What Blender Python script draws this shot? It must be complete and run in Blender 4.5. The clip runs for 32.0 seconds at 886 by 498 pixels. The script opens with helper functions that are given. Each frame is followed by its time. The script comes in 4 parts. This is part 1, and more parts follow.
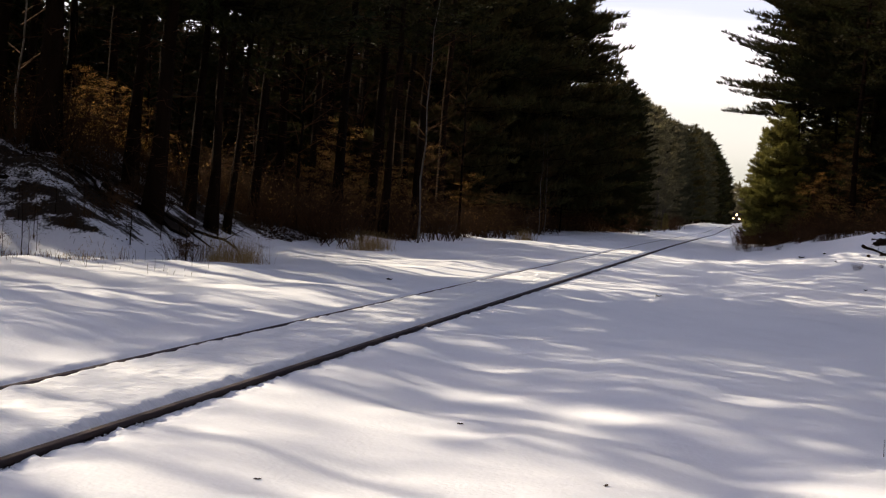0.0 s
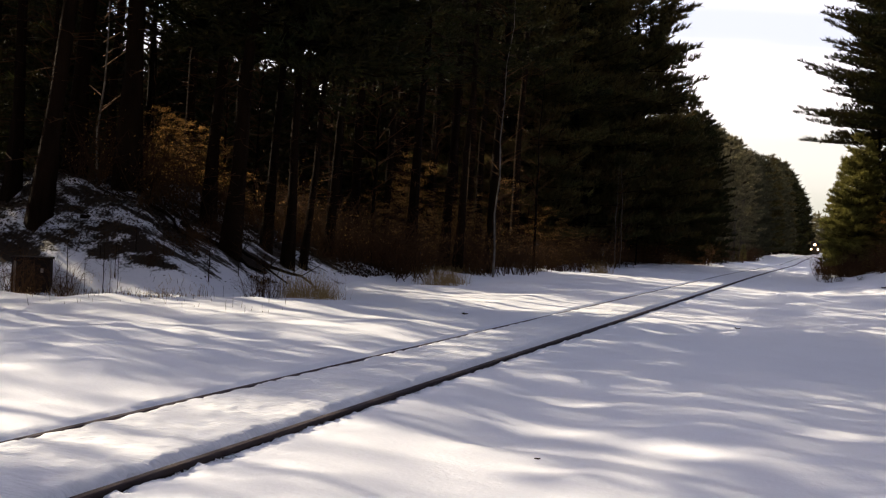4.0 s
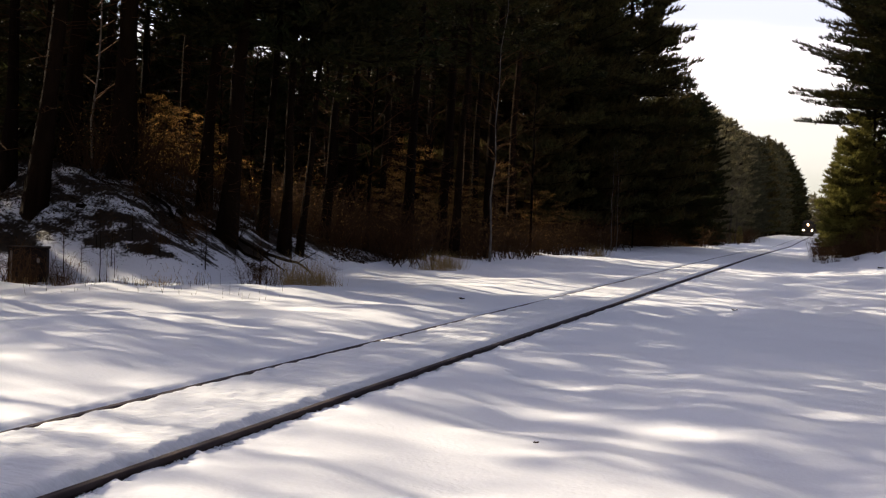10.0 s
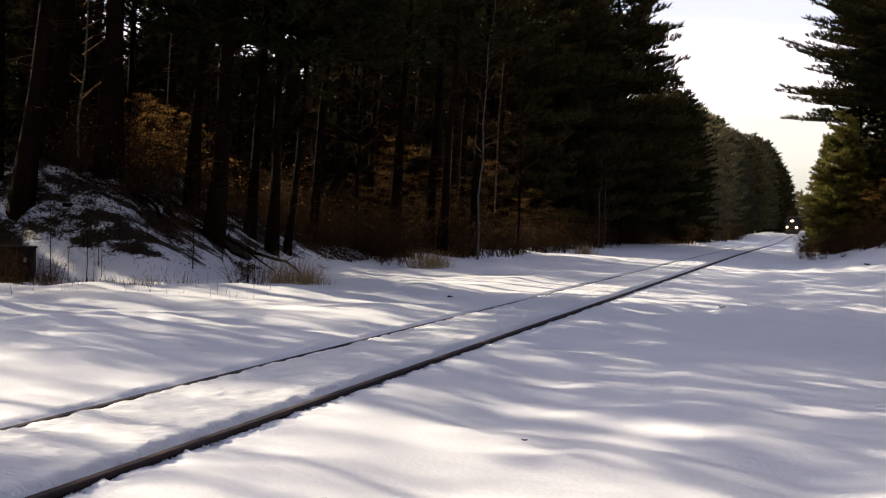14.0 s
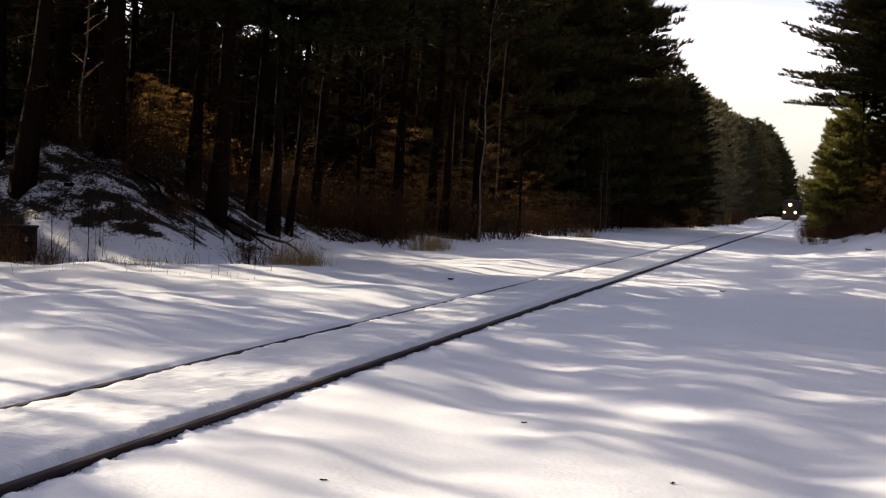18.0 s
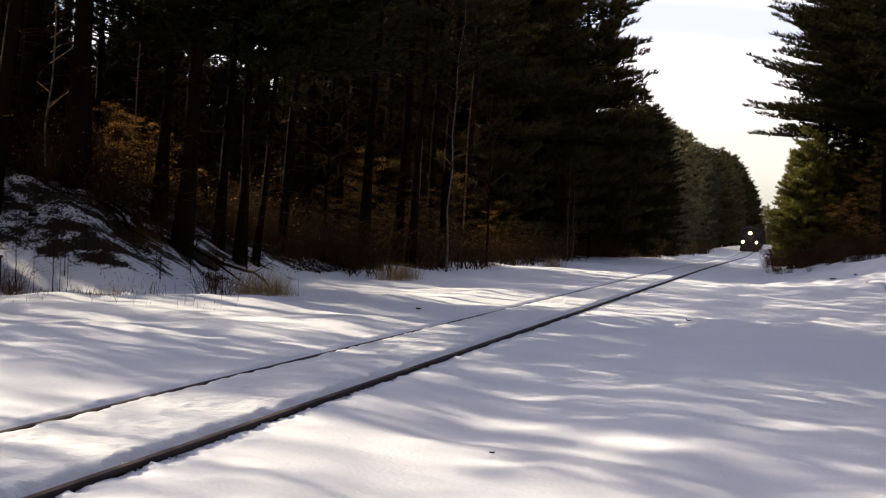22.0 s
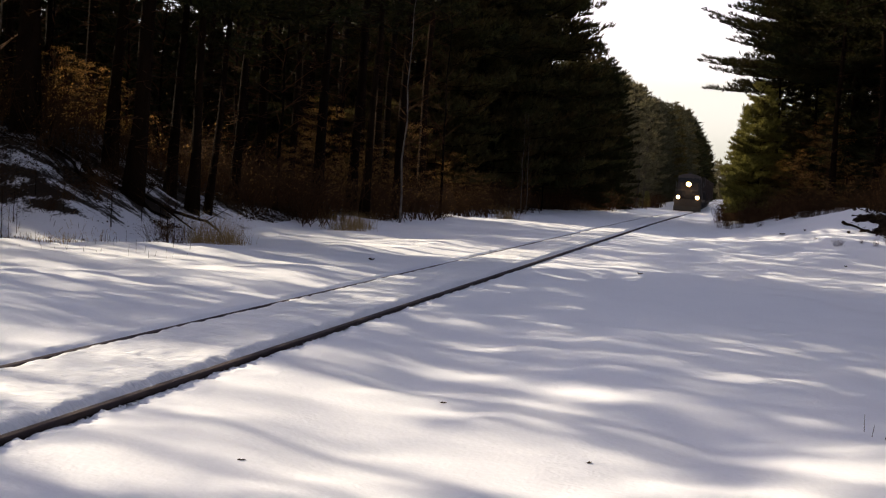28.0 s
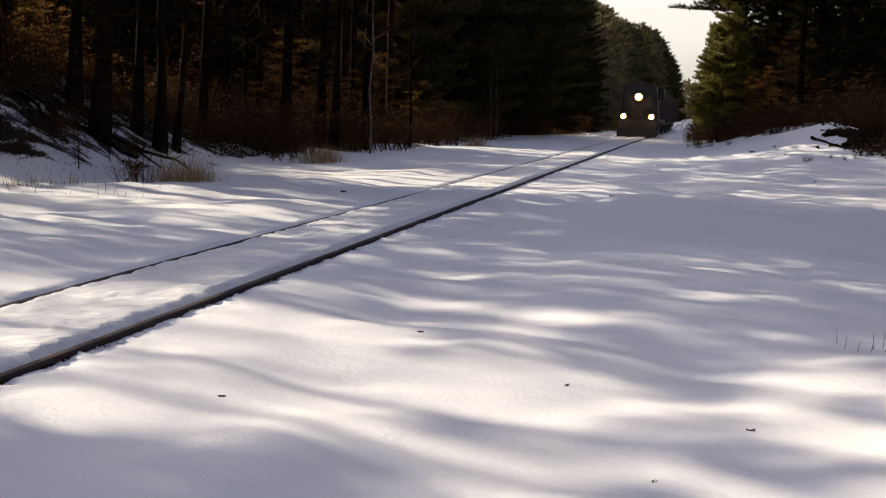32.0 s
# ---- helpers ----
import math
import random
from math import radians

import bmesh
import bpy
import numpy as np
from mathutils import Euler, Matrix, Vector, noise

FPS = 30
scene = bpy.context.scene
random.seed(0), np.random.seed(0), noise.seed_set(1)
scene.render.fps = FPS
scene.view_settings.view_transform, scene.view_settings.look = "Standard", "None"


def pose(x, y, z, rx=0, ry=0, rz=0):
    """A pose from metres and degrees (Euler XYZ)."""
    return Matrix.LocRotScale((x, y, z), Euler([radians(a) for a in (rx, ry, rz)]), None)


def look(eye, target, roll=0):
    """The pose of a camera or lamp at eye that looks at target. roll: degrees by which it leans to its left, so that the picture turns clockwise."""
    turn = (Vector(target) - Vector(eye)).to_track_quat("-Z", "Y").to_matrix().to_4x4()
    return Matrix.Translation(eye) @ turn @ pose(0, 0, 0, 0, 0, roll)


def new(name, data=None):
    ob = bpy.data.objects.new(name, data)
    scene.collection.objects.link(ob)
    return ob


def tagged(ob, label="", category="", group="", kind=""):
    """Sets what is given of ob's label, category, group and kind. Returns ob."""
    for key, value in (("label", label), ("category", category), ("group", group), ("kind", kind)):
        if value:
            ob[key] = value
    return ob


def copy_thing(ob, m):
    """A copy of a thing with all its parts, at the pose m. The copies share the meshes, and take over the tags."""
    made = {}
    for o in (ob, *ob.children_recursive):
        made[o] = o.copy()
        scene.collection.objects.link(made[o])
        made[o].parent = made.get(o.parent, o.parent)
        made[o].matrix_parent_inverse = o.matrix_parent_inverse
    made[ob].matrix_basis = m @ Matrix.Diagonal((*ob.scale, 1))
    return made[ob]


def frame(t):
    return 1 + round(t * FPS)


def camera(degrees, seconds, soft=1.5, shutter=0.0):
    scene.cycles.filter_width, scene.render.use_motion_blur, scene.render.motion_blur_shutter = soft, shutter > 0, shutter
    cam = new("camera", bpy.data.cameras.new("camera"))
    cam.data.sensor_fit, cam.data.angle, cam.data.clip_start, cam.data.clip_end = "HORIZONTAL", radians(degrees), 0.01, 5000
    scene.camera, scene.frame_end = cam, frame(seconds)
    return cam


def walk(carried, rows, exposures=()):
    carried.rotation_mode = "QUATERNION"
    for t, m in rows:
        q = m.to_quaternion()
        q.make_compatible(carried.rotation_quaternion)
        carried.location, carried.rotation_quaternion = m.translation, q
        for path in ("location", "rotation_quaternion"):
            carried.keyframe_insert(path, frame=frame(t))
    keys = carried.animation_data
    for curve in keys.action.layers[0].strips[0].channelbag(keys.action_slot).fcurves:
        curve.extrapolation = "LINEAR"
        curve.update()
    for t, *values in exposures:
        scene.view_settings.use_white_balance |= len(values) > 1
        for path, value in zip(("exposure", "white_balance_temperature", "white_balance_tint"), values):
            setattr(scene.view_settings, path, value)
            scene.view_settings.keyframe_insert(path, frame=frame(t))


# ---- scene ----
H = 1.8
FOV = 38.5
cam = camera(FOV, 32.0, soft=1.2)
ROWS = [
    (0.0, 87.636, -3.866, 14.005), (0.5, 88.323, -3.351, 14.222), (1.0, 88.285, -3.741, 14.062),
    (1.5, 88.328, -3.47, 15.473), (2.0, 88.176, -3.486, 15.953), (2.5, 88.531, -2.826, 17.176),
    (3.0, 88.288, -2.722, 17.081), (3.5, 89.01, -3.16, 17.37), (5.5, 88.848, -2.827, 17.421),
    (6.0, 88.726, -2.603, 17.382), (6.5, 88.015, -2.336, 17.139), (7.0, 87.809, -2.241, 17.159),
    (7.5, 88.49, -2.425, 16.569), (8.0, 88.001, -2.533, 16.225), (8.5, 88.301, -2.548, 16.398),
    (9.0, 88.316, -2.318, 16.809), (9.5, 88.551, -2.542, 16.737), (10.0, 88.318, -2.486, 17.197),
    (10.5, 88.907, -2.37, 16.834), (11.0, 88.766, -2.546, 16.563), (11.5, 89.106, -2.454, 16.356),
    (12.0, 88.812, -2.477, 16.213), (12.5, 88.642, -2.72, 16.233), (13.0, 88.425, -2.593, 16.794),
    (13.5, 88.275, -2.205, 17.081), (14.0, 88.256, -2.306, 16.645), (14.5, 88.248, -2.401, 16.497),
    (16.5, 88.029, -2.351, 16.754), (17.0, 87.685, -2.624, 16.659), (17.5, 87.796, -2.578, 17.104),
    (18.0, 87.455, -2.707, 16.713), (18.5, 88.063, -2.591, 16.706), (19.0, 89.146, -2.633, 15.971),
    (19.5, 89.31, -2.61, 15.525), (20.0, 89.262, -2.531, 15.385), (20.5, 89.478, -2.676, 15.344),
    (21.0, 89.419, -2.851, 15.268), (21.5, 89.079, -2.802, 15.264), (22.0, 88.86, -2.693, 15.243),
    (22.5, 88.879, -2.876, 15.411), (23.0, 88.886, -2.686, 15.487), (23.5, 88.708, -2.566, 15.711),
    (24.0, 88.915, -2.889, 15.346), (24.5, 88.907, -2.783, 15.13), (25.0, 89.489, -2.953, 15.034),
    (25.5, 89.559, -3.091, 15.36), (27.5, 89.426, -3.617, 16.404), (28.0, 86.76, -3.444, 13.172),
    (28.5, 86.128, -2.233, 13.065), (29.0, 83.47, -3.622, 11.138), (29.5, 84.998, -2.543, 12.071),
    (30.0, 85.554, -3.646, 13.447), (30.5, 86.047, -3.758, 11.822), (31.0, 85.603, -2.108, 13.438),
    (31.5, 84.387, -2.156, 11.693), (32.0, 83.622, -1.444, 11.769),
]

walk(cam, [(t, pose(0, 0, H, rx, ry, rz)) for t, rx, ry, rz in ROWS],
     exposures=[(0, 0.67, 6740, 22.5), (2.5, 0.74, 6740, 22.5), (27.0, 0.74, 6740, 22.5), (28.5, 0.64, 6740, 22.5), (30.0, 0.55, 6740, 22.5), (31.2, 0.57, 6740, 22.5), (32.0, 0.60, 6740, 22.5)])

# ---- world and sun ----
SUN_AZ, SUN_EL = -72.0, 26.0
world = bpy.data.worlds.new("winter_sky")
scene.world = world
world.use_nodes = True
wn = world.node_tree.nodes
wl = world.node_tree.links
wn.clear()
w_out = wn.new("ShaderNodeOutputWorld")
w_bg = wn.new("ShaderNodeBackground")
w_bg.inputs["Strength"].default_value = 0.09
w_sky = wn.new("ShaderNodeTexSky")
w_sky.sky_type = "NISHITA"
w_sky.sun_disc = False
w_sky.sun_elevation = radians(SUN_EL)
w_sky.sun_rotation = radians(SUN_AZ)
w_sky.dust_density = 3.0
w_sky.air_density = 1.0
w_co = wn.new("ShaderNodeTexCoord")
w_map = wn.new("ShaderNodeMapping")
w_map.inputs["Scale"].default_value = (1.6, 1.6, 9.0)
w_map.inputs["Location"].default_value = (0.3, 0.1, 0.35)
w_noise = wn.new("ShaderNodeTexNoise")
w_noise.inputs["Scale"].default_value = 1.7
w_noise.inputs["Detail"].default_value = 5.0
w_ramp = wn.new("ShaderNodeValToRGB")
w_ramp.color_ramp.elements[0].position = 0.46
w_ramp.color_ramp.elements[1].position = 0.85
w_mix = wn.new("ShaderNodeMix")
w_mix.data_type = "RGBA"
wl.new(w_co.outputs["Generated"], w_map.inputs["Vector"])
wl.new(w_map.outputs["Vector"], w_noise.inputs["Vector"])
wl.new(w_noise.outputs["Fac"], w_ramp.inputs["Fac"])
w_sep = wn.new("ShaderNodeSeparateXYZ")
wl.new(w_co.outputs["Generated"], w_sep.inputs["Vector"])
w_wob = wn.new("ShaderNodeMath")
w_wob.operation = "MULTIPLY_ADD"
w_wob.inputs[1].default_value = 0.06
wl.new(w_noise.outputs["Fac"], w_wob.inputs[0])
wl.new(w_sep.outputs["Z"], w_wob.inputs[2])
# cream haze at the horizon, white cloud above it, a thin pale blue streak, cloud again
w_bands = wn.new("ShaderNodeValToRGB")
bands = w_bands.color_ramp
bands.interpolation = "EASE"
bands.elements[0].color = (4.6, 4.85, 4.0, 1)
bands.elements[1].position = 0.27
bands.elements[1].color = (10.0, 10.0, 10.2, 1)
for pos, col in ((0.05, (5.2, 5.5, 4.6)), (0.10, (6.9, 7.1, 6.2)), (0.13, (9.6, 9.8, 9.3)), (0.155, (10.0, 10.1, 10.2)), (0.178, (5.7, 6.5, 7.5)), (0.198, (5.7, 6.5, 7.5)), (0.225, (10.0, 10.1, 10.2))):
    bands.elements.new(pos).color = (*col, 1)
wl.new(w_wob.outputs["Value"], w_bands.inputs["Fac"])
w_low = wn.new("ShaderNodeMapRange")
w_low.interpolation_type = "SMOOTHSTEP"
w_low.inputs["From Min"].default_value = 0.24
w_low.inputs["From Max"].default_value = 0.32
w_low.inputs["To Min"].default_value = 1.0
w_low.inputs["To Max"].default_value = 0.0
wl.new(w_wob.outputs["Value"], w_low.inputs["Value"])
w_high = wn.new("ShaderNodeMix")
w_high.data_type = "RGBA"
w_high.inputs["B"].default_value = (8.7, 8.9, 9.9, 1)
wl.new(w_ramp.outputs["Color"], w_high.inputs["Factor"])
wl.new(w_sky.outputs["Color"], w_high.inputs["A"])
wl.new(w_low.outputs["Result"], w_mix.inputs["Factor"])
wl.new(w_high.outputs["Result"], w_mix.inputs["A"])
wl.new(w_bands.outputs["Color"], w_mix.inputs["B"])
wl.new(w_mix.outputs["Result"], w_bg.inputs["Color"])
wl.new(w_bg.outputs["Background"], w_out.inputs["Surface"])

sun_data = bpy.data.lights.new("sun", "SUN")
sun_data.energy = 4.8
sun_data.angle = radians(0.5)
sun_data.color = (1.0, 0.94, 0.68)
sun = new("sun", sun_data)
_a, _e = radians(SUN_AZ), radians(SUN_EL)
SUN_DIR = Vector((math.sin(_a) * math.cos(_e), math.cos(_a) * math.cos(_e), math.sin(_e)))
sun.matrix_basis = look(SUN_DIR * 300, (0, 0, 0))


# ---- materials ----
def material(name, base, rough=0.7, vary=0.3, scale=4.0, fine=40.0, bump=0.2, metal=0.0, rand=0.0,
             tint=None, island=False, translucent=0.0, spec=0.3, stretch=(1, 1, 1), bump_dist=0.02, grain=0.5):
    m = bpy.data.materials.new(name)
    m.use_nodes = True
    nt = m.node_tree
    n, l = nt.nodes, nt.links
    bsdf = n["Principled BSDF"]
    out = n["Material Output"]
    co = n.new("ShaderNodeTexCoord")
    mp = n.new("ShaderNodeMapping")
    mp.inputs["Scale"].default_value = stretch
    l.new(co.outputs["Object"], mp.inputs["Vector"])
    big = n.new("ShaderNodeTexNoise")
    big.inputs["Scale"].default_value = scale
    big.inputs["Detail"].default_value = 4
    small = n.new("ShaderNodeTexNoise")
    small.inputs["Scale"].default_value = fine
    small.inputs["Detail"].default_value = 3
    l.new(mp.outputs["Vector"], big.inputs["Vector"])
    l.new(mp.outputs["Vector"], small.inputs["Vector"])
    tint = tint or tuple(c * 0.5 for c in base)
    mix = n.new("ShaderNodeMix")
    mix.data_type = "RGBA"
    mix.inputs["A"].default_value = (*base, 1)
    mix.inputs["B"].default_value = (*tint, 1)
    ramp = n.new("ShaderNodeMapRange")
    ramp.inputs["From Min"].default_value = 0.35
    ramp.inputs["From Max"].default_value = 0.7
    ramp.inputs["To Max"].default_value = vary * 2
    l.new(big.outputs["Fac"], ramp.inputs["Value"])
    l.new(ramp.outputs["Result"], mix.inputs["Factor"])
    col = mix.outputs["Result"]
    hsv = n.new("ShaderNodeHueSaturation")
    l.new(col, hsv.inputs["Color"])
    val = n.new("ShaderNodeMath")
    val.operation = "MULTIPLY_ADD"
    val.inputs[1].default_value = grain
    val.inputs[2].default_value = 1 - grain / 2
    l.new(small.outputs["Fac"], val.inputs[0])
    value = val.outputs["Value"]
    if rand:
        src = n.new("ShaderNodeNewGeometry").outputs["Random Per Island"] if island else n.new("ShaderNodeObjectInfo").outputs["Random"]
        mr = n.new("ShaderNodeMapRange")
        mr.inputs["To Min"].default_value = 1 - rand
        mr.inputs["To Max"].default_value = 1 + rand
        l.new(src, mr.inputs["Value"])
        mul = n.new("ShaderNodeMath")
        mul.operation = "MULTIPLY"
        l.new(value, mul.inputs[0])
        l.new(mr.outputs["Result"], mul.inputs[1])
        value = mul.outputs["Value"]
    l.new(value, hsv.inputs["Value"])
    l.new(hsv.outputs["Color"], bsdf.inputs["Base Color"])
    bsdf.inputs["Roughness"].default_value = rough
    bsdf.inputs["Metallic"].default_value = metal
    bsdf.inputs["Specular IOR Level"].default_value = spec
    if bump:
        b = n.new("ShaderNodeBump")
        b.inputs["Strength"].default_value = bump
        b.inputs["Distance"].default_value = bump_dist
        l.new(small.outputs["Fac"], b.inputs["Height"])
        l.new(b.outputs["Normal"], bsdf.inputs["Normal"])
    if translucent:
        tr = n.new("ShaderNodeBsdfTranslucent")
        l.new(hsv.outputs["Color"], tr.inputs["Color"])
        ms = n.new("ShaderNodeMixShader")
        ms.inputs["Fac"].default_value = translucent
        l.new(bsdf.outputs["BSDF"], ms.inputs[1])
        l.new(tr.outputs["BSDF"], ms.inputs[2])
        l.new(ms.outputs["Shader"], out.inputs["Surface"])
    return m


def glow(name, colour, strength):
    m = bpy.data.materials.new(name)
    m.use_nodes = True
    b = m.node_tree.nodes["Principled BSDF"]
    b.inputs["Base Color"].default_value = (*colour, 1)
    b.inputs["Emission Color"].default_value = (*colour, 1)
    b.inputs["Emission Strength"].default_value = strength
    return m


SNOW = material("snow", (0.86, 0.87, 0.90), rough=0.6, vary=0.06, scale=0.6, fine=22.0, bump=0.22, tint=(0.74, 0.75, 0.80), spec=0.2, bump_dist=0.03, grain=0.08)
TRACK_SNOW = material("blown_track_snow", (0.86, 0.87, 0.89), rough=0.6, vary=0.16, scale=5.0, fine=26.0, bump=0.9, tint=(0.70, 0.70, 0.72), spec=0.2, bump_dist=0.03, grain=0.22, stretch=(0.3, 1.1, 1))


def littered(name, snow, leaf):
    """Snow half covered by patches of dead leaves and needles."""
    m = material(name, snow, rough=0.7, vary=0.06, scale=0.6, fine=16.0, bump=0.3, tint=(0.66, 0.66, 0.70), spec=0.15, bump_dist=0.03, grain=0.1)
    n, l = m.node_tree.nodes, m.node_tree.links
    bsdf = n["Principled BSDF"]
    base = bsdf.inputs["Base Color"].links[0].from_socket
    co = n.new("ShaderNodeTexCoord")
    turn = n.new("ShaderNodeMapping")
    turn.inputs["Rotation"].default_value = (0, 0, radians(26))
    turn.inputs["Scale"].default_value = (0.55, 1.5, 0.9)
    l.new(co.outputs["Object"], turn.inputs["Vector"])
    total = None
    for src, scale, detail, weight in ((turn, 1.3, 3, 1.0), (turn, 4.2, 4, 0.5), (None, 14.0, 3, 0.35)):
        t = n.new("ShaderNodeTexNoise")
        t.inputs["Scale"].default_value = scale
        t.inputs["Detail"].default_value = detail
        l.new(src.outputs["Vector"] if src else co.outputs["Object"], t.inputs["Vector"])
        mad = n.new("ShaderNodeMath")
        mad.operation = "MULTIPLY_ADD"
        mad.inputs[1].default_value = weight
        mad.inputs[2].default_value = 0.0
        l.new(t.outputs["Fac"], mad.inputs[0])
        if total:
            l.new(total, mad.inputs[2])
        total = mad.outputs["Value"]
    where = n.new("ShaderNodeAttribute")
    where.attribute_name = "litter"
    lay = n.new("ShaderNodeMath")
    lay.operation = "MULTIPLY_ADD"
    lay.inputs[1].default_value = 0.42
    l.new(where.outputs["Fac"], lay.inputs[0])
    l.new(total, lay.inputs[2])
    total = lay.outputs["Value"]
    # cover is set wide, so the litter also stands for the bank's shade
    cover = n.new("ShaderNodeMapRange")
    cover.interpolation_type = "SMOOTHSTEP"
    cover.inputs["From Min"].default_value = 1.13
    cover.inputs["From Max"].default_value = 1.30
    l.new(total, cover.inputs["Value"])
    grain = n.new("ShaderNodeTexNoise")
    grain.inputs["Scale"].default_value = 30
    l.new(co.outputs["Object"], grain.inputs["Vector"])
    brown = n.new("ShaderNodeMix")
    brown.data_type = "RGBA"
    brown.inputs["A"].default_value = (*(c * 0.45 for c in leaf), 1)
    brown.inputs["B"].default_value = (*(c * 1.6 for c in leaf), 1)
    l.new(grain.outputs["Fac"], brown.inputs["Factor"])
    mix = n.new("ShaderNodeMix")
    mix.data_type = "RGBA"
    l.new(cover.outputs["Result"], mix.inputs["Factor"])
    l.new(base, mix.inputs["A"])
    l.new(brown.outputs["Result"], mix.inputs["B"])
    l.new(mix.outputs["Result"], bsdf.inputs["Base Color"])
    return m


WOOD_FLOOR = littered("littered_shaded_snow", (0.80, 0.80, 0.84), (0.022, 0.014, 0.009))
RUST = material("rail_steel", (0.062, 0.047, 0.051), rough=0.8, vary=0.5, scale=3, fine=60, spec=0.15, tint=(0.045, 0.030, 0.030))
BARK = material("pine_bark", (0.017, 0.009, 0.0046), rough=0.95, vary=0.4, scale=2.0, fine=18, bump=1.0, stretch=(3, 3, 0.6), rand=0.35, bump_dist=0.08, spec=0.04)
PALE_BARK = material("birch_bark", (0.22, 0.19, 0.16), rough=0.85, vary=0.5, scale=3.0, fine=20, bump=0.4, tint=(0.06, 0.05, 0.04), spec=0.04)
TWIG = material("bare_twig", (0.075, 0.038, 0.017), rough=0.9, vary=0.3, fine=30, bump=0.2, rand=0.4, spec=0.04)
# near-black copy: the wood's shade is put into the needle colour
NEEDLE_SHADE = material("shaded_needles", (0.021, 0.0245, 0.0084), rough=0.6, vary=0.5, scale=0.5, fine=3.0, bump=0, rand=0.45, island=True, translucent=0.25, tint=(0.031, 0.023, 0.0075), spec=0.04)
# lighter copy: light on the wood's edge is put into the colour
NEEDLE_LIT = material("lit_edge_needles", (0.066, 0.064, 0.022), rough=0.6, vary=0.5, scale=0.5, fine=3.0, bump=0, rand=0.45, island=True, translucent=0.25, tint=(0.090, 0.060, 0.020), spec=0.04)
# distant pines: air haze painted in as paler, greyer needles
NEEDLE_HAZE = material("hazed_grey_needles", (0.15, 0.135, 0.072), rough=0.7, vary=0.5, scale=0.4, fine=3.0, bump=0, rand=0.45, island=True, translucent=0.3, tint=(0.18, 0.15, 0.085), spec=0.04)
# a milder far copy, lightened to read as haze
NEEDLE_FAR_HAZE = material("hazed_far_needles", (0.070, 0.069, 0.038), rough=0.7, vary=0.5, scale=0.4, fine=3.0, bump=0, rand=0.4, island=True, translucent=0.3, tint=(0.088, 0.078, 0.042), spec=0.04)
# young pines: sunlight is put in as a brighter yellow-green
NEEDLE_YOUNG = material("sunlit_young_needles", (0.178, 0.170, 0.045), rough=0.6, vary=0.5, scale=0.6, fine=3.0, bump=0, rand=0.4, island=True, translucent=0.35, tint=(0.13, 0.11, 0.03), spec=0.04)
TAN_LEAF = material("tan_leaf", (0.40, 0.22, 0.065), rough=0.7, vary=0.4, scale=1.5, fine=6, bump=0, rand=0.4, island=True, translucent=0.5, tint=(0.14, 0.065, 0.022), spec=0.04)
LITTER = material("leaf_litter", (0.055, 0.036, 0.022), rough=0.9, vary=0.4, scale=1.5, fine=8, bump=0, rand=0.5, island=True, tint=(0.03, 0.02, 0.015), spec=0.04)
GREY_TWIG = material("grey_twig", (0.11, 0.092, 0.07), rough=0.9, vary=0.3, fine=30, bump=0.2, rand=0.3, spec=0.04)
DRY_GRASS = material("dry_grass", (0.42, 0.29, 0.12), rough=0.8, vary=0.3, scale=3, fine=10, bump=0, rand=0.35, island=True, translucent=0.3, tint=(0.28, 0.18, 0.09), spec=0.04)
BOX_METAL = material("dark_box_metal", (0.014, 0.011, 0.011), rough=0.9, vary=0.4, scale=3, fine=25, metal=0.0, tint=(0.025, 0.016, 0.012), spec=0.08)
BOX_PALE = material("weathered_strip", (0.25, 0.21, 0.18), rough=0.8, fine=25)
LOCO_BLUE = material("dark_cab_paint", (0.026, 0.021, 0.018), rough=0.45, vary=0.3, scale=1.2, fine=12, bump=0.05, tint=(0.04, 0.026, 0.018))
# ochre stands for the lamps' golden glow on dark paint
LOCO_SILL = material("lamp_glow_sill", (0.055, 0.038, 0.016), rough=0.55, vary=0.4, scale=1.5, fine=14, bump=0.05, tint=(0.06, 0.04, 0.02))
LOCO_DARK = material("dark_underframe", (0.035, 0.033, 0.032), rough=0.8, vary=0.3, scale=2, fine=20)
LOCO_ROOF = material("brown_roof_paint", (0.10, 0.08, 0.075), rough=0.6, vary=0.4, scale=1.5, fine=14, bump=0.05)
CAR_PAINT = material("dull_car_paint", (0.04, 0.034, 0.032), rough=0.7, vary=0.5, scale=0.8, fine=10, bump=0.1, tint=(0.10, 0.06, 0.045))
GLASS = material("cab_glass", (0.02, 0.02, 0.02), rough=0.3, vary=0.1, fine=4, bump=0, spec=0.3)
LAMP = glow("headlamp_glass", (1.0, 0.78, 0.40), 45.0)
# glowing disc added behind each lamp in place of its glare halo
AMBER_HALO = glow("lamp_halo_glow", (1.0, 0.50, 0.10), 3.0)
STEEL = material("handrail_steel", (0.05, 0.046, 0.042), rough=0.5, metal=0.5, fine=30)


# ---- mesh helpers ----
def mesh_of(name, verts, faces, mat, smooth=False):
    me = bpy.data.meshes.new(name)
    me.from_pydata([tuple(v) for v in verts], [], [tuple(f) for f in faces])
    me.materials.append(mat)
    if smooth:
        me.polygons.foreach_set("use_smooth", [True] * len(me.polygons))
    me.update()
    return me


def child(name, me, parent, label="", at=None):
    ob = new(name, me)
    ob.parent = parent
    if at is not None:
        ob.matrix_basis = at
    if label:
        ob["label"] = label
    return ob


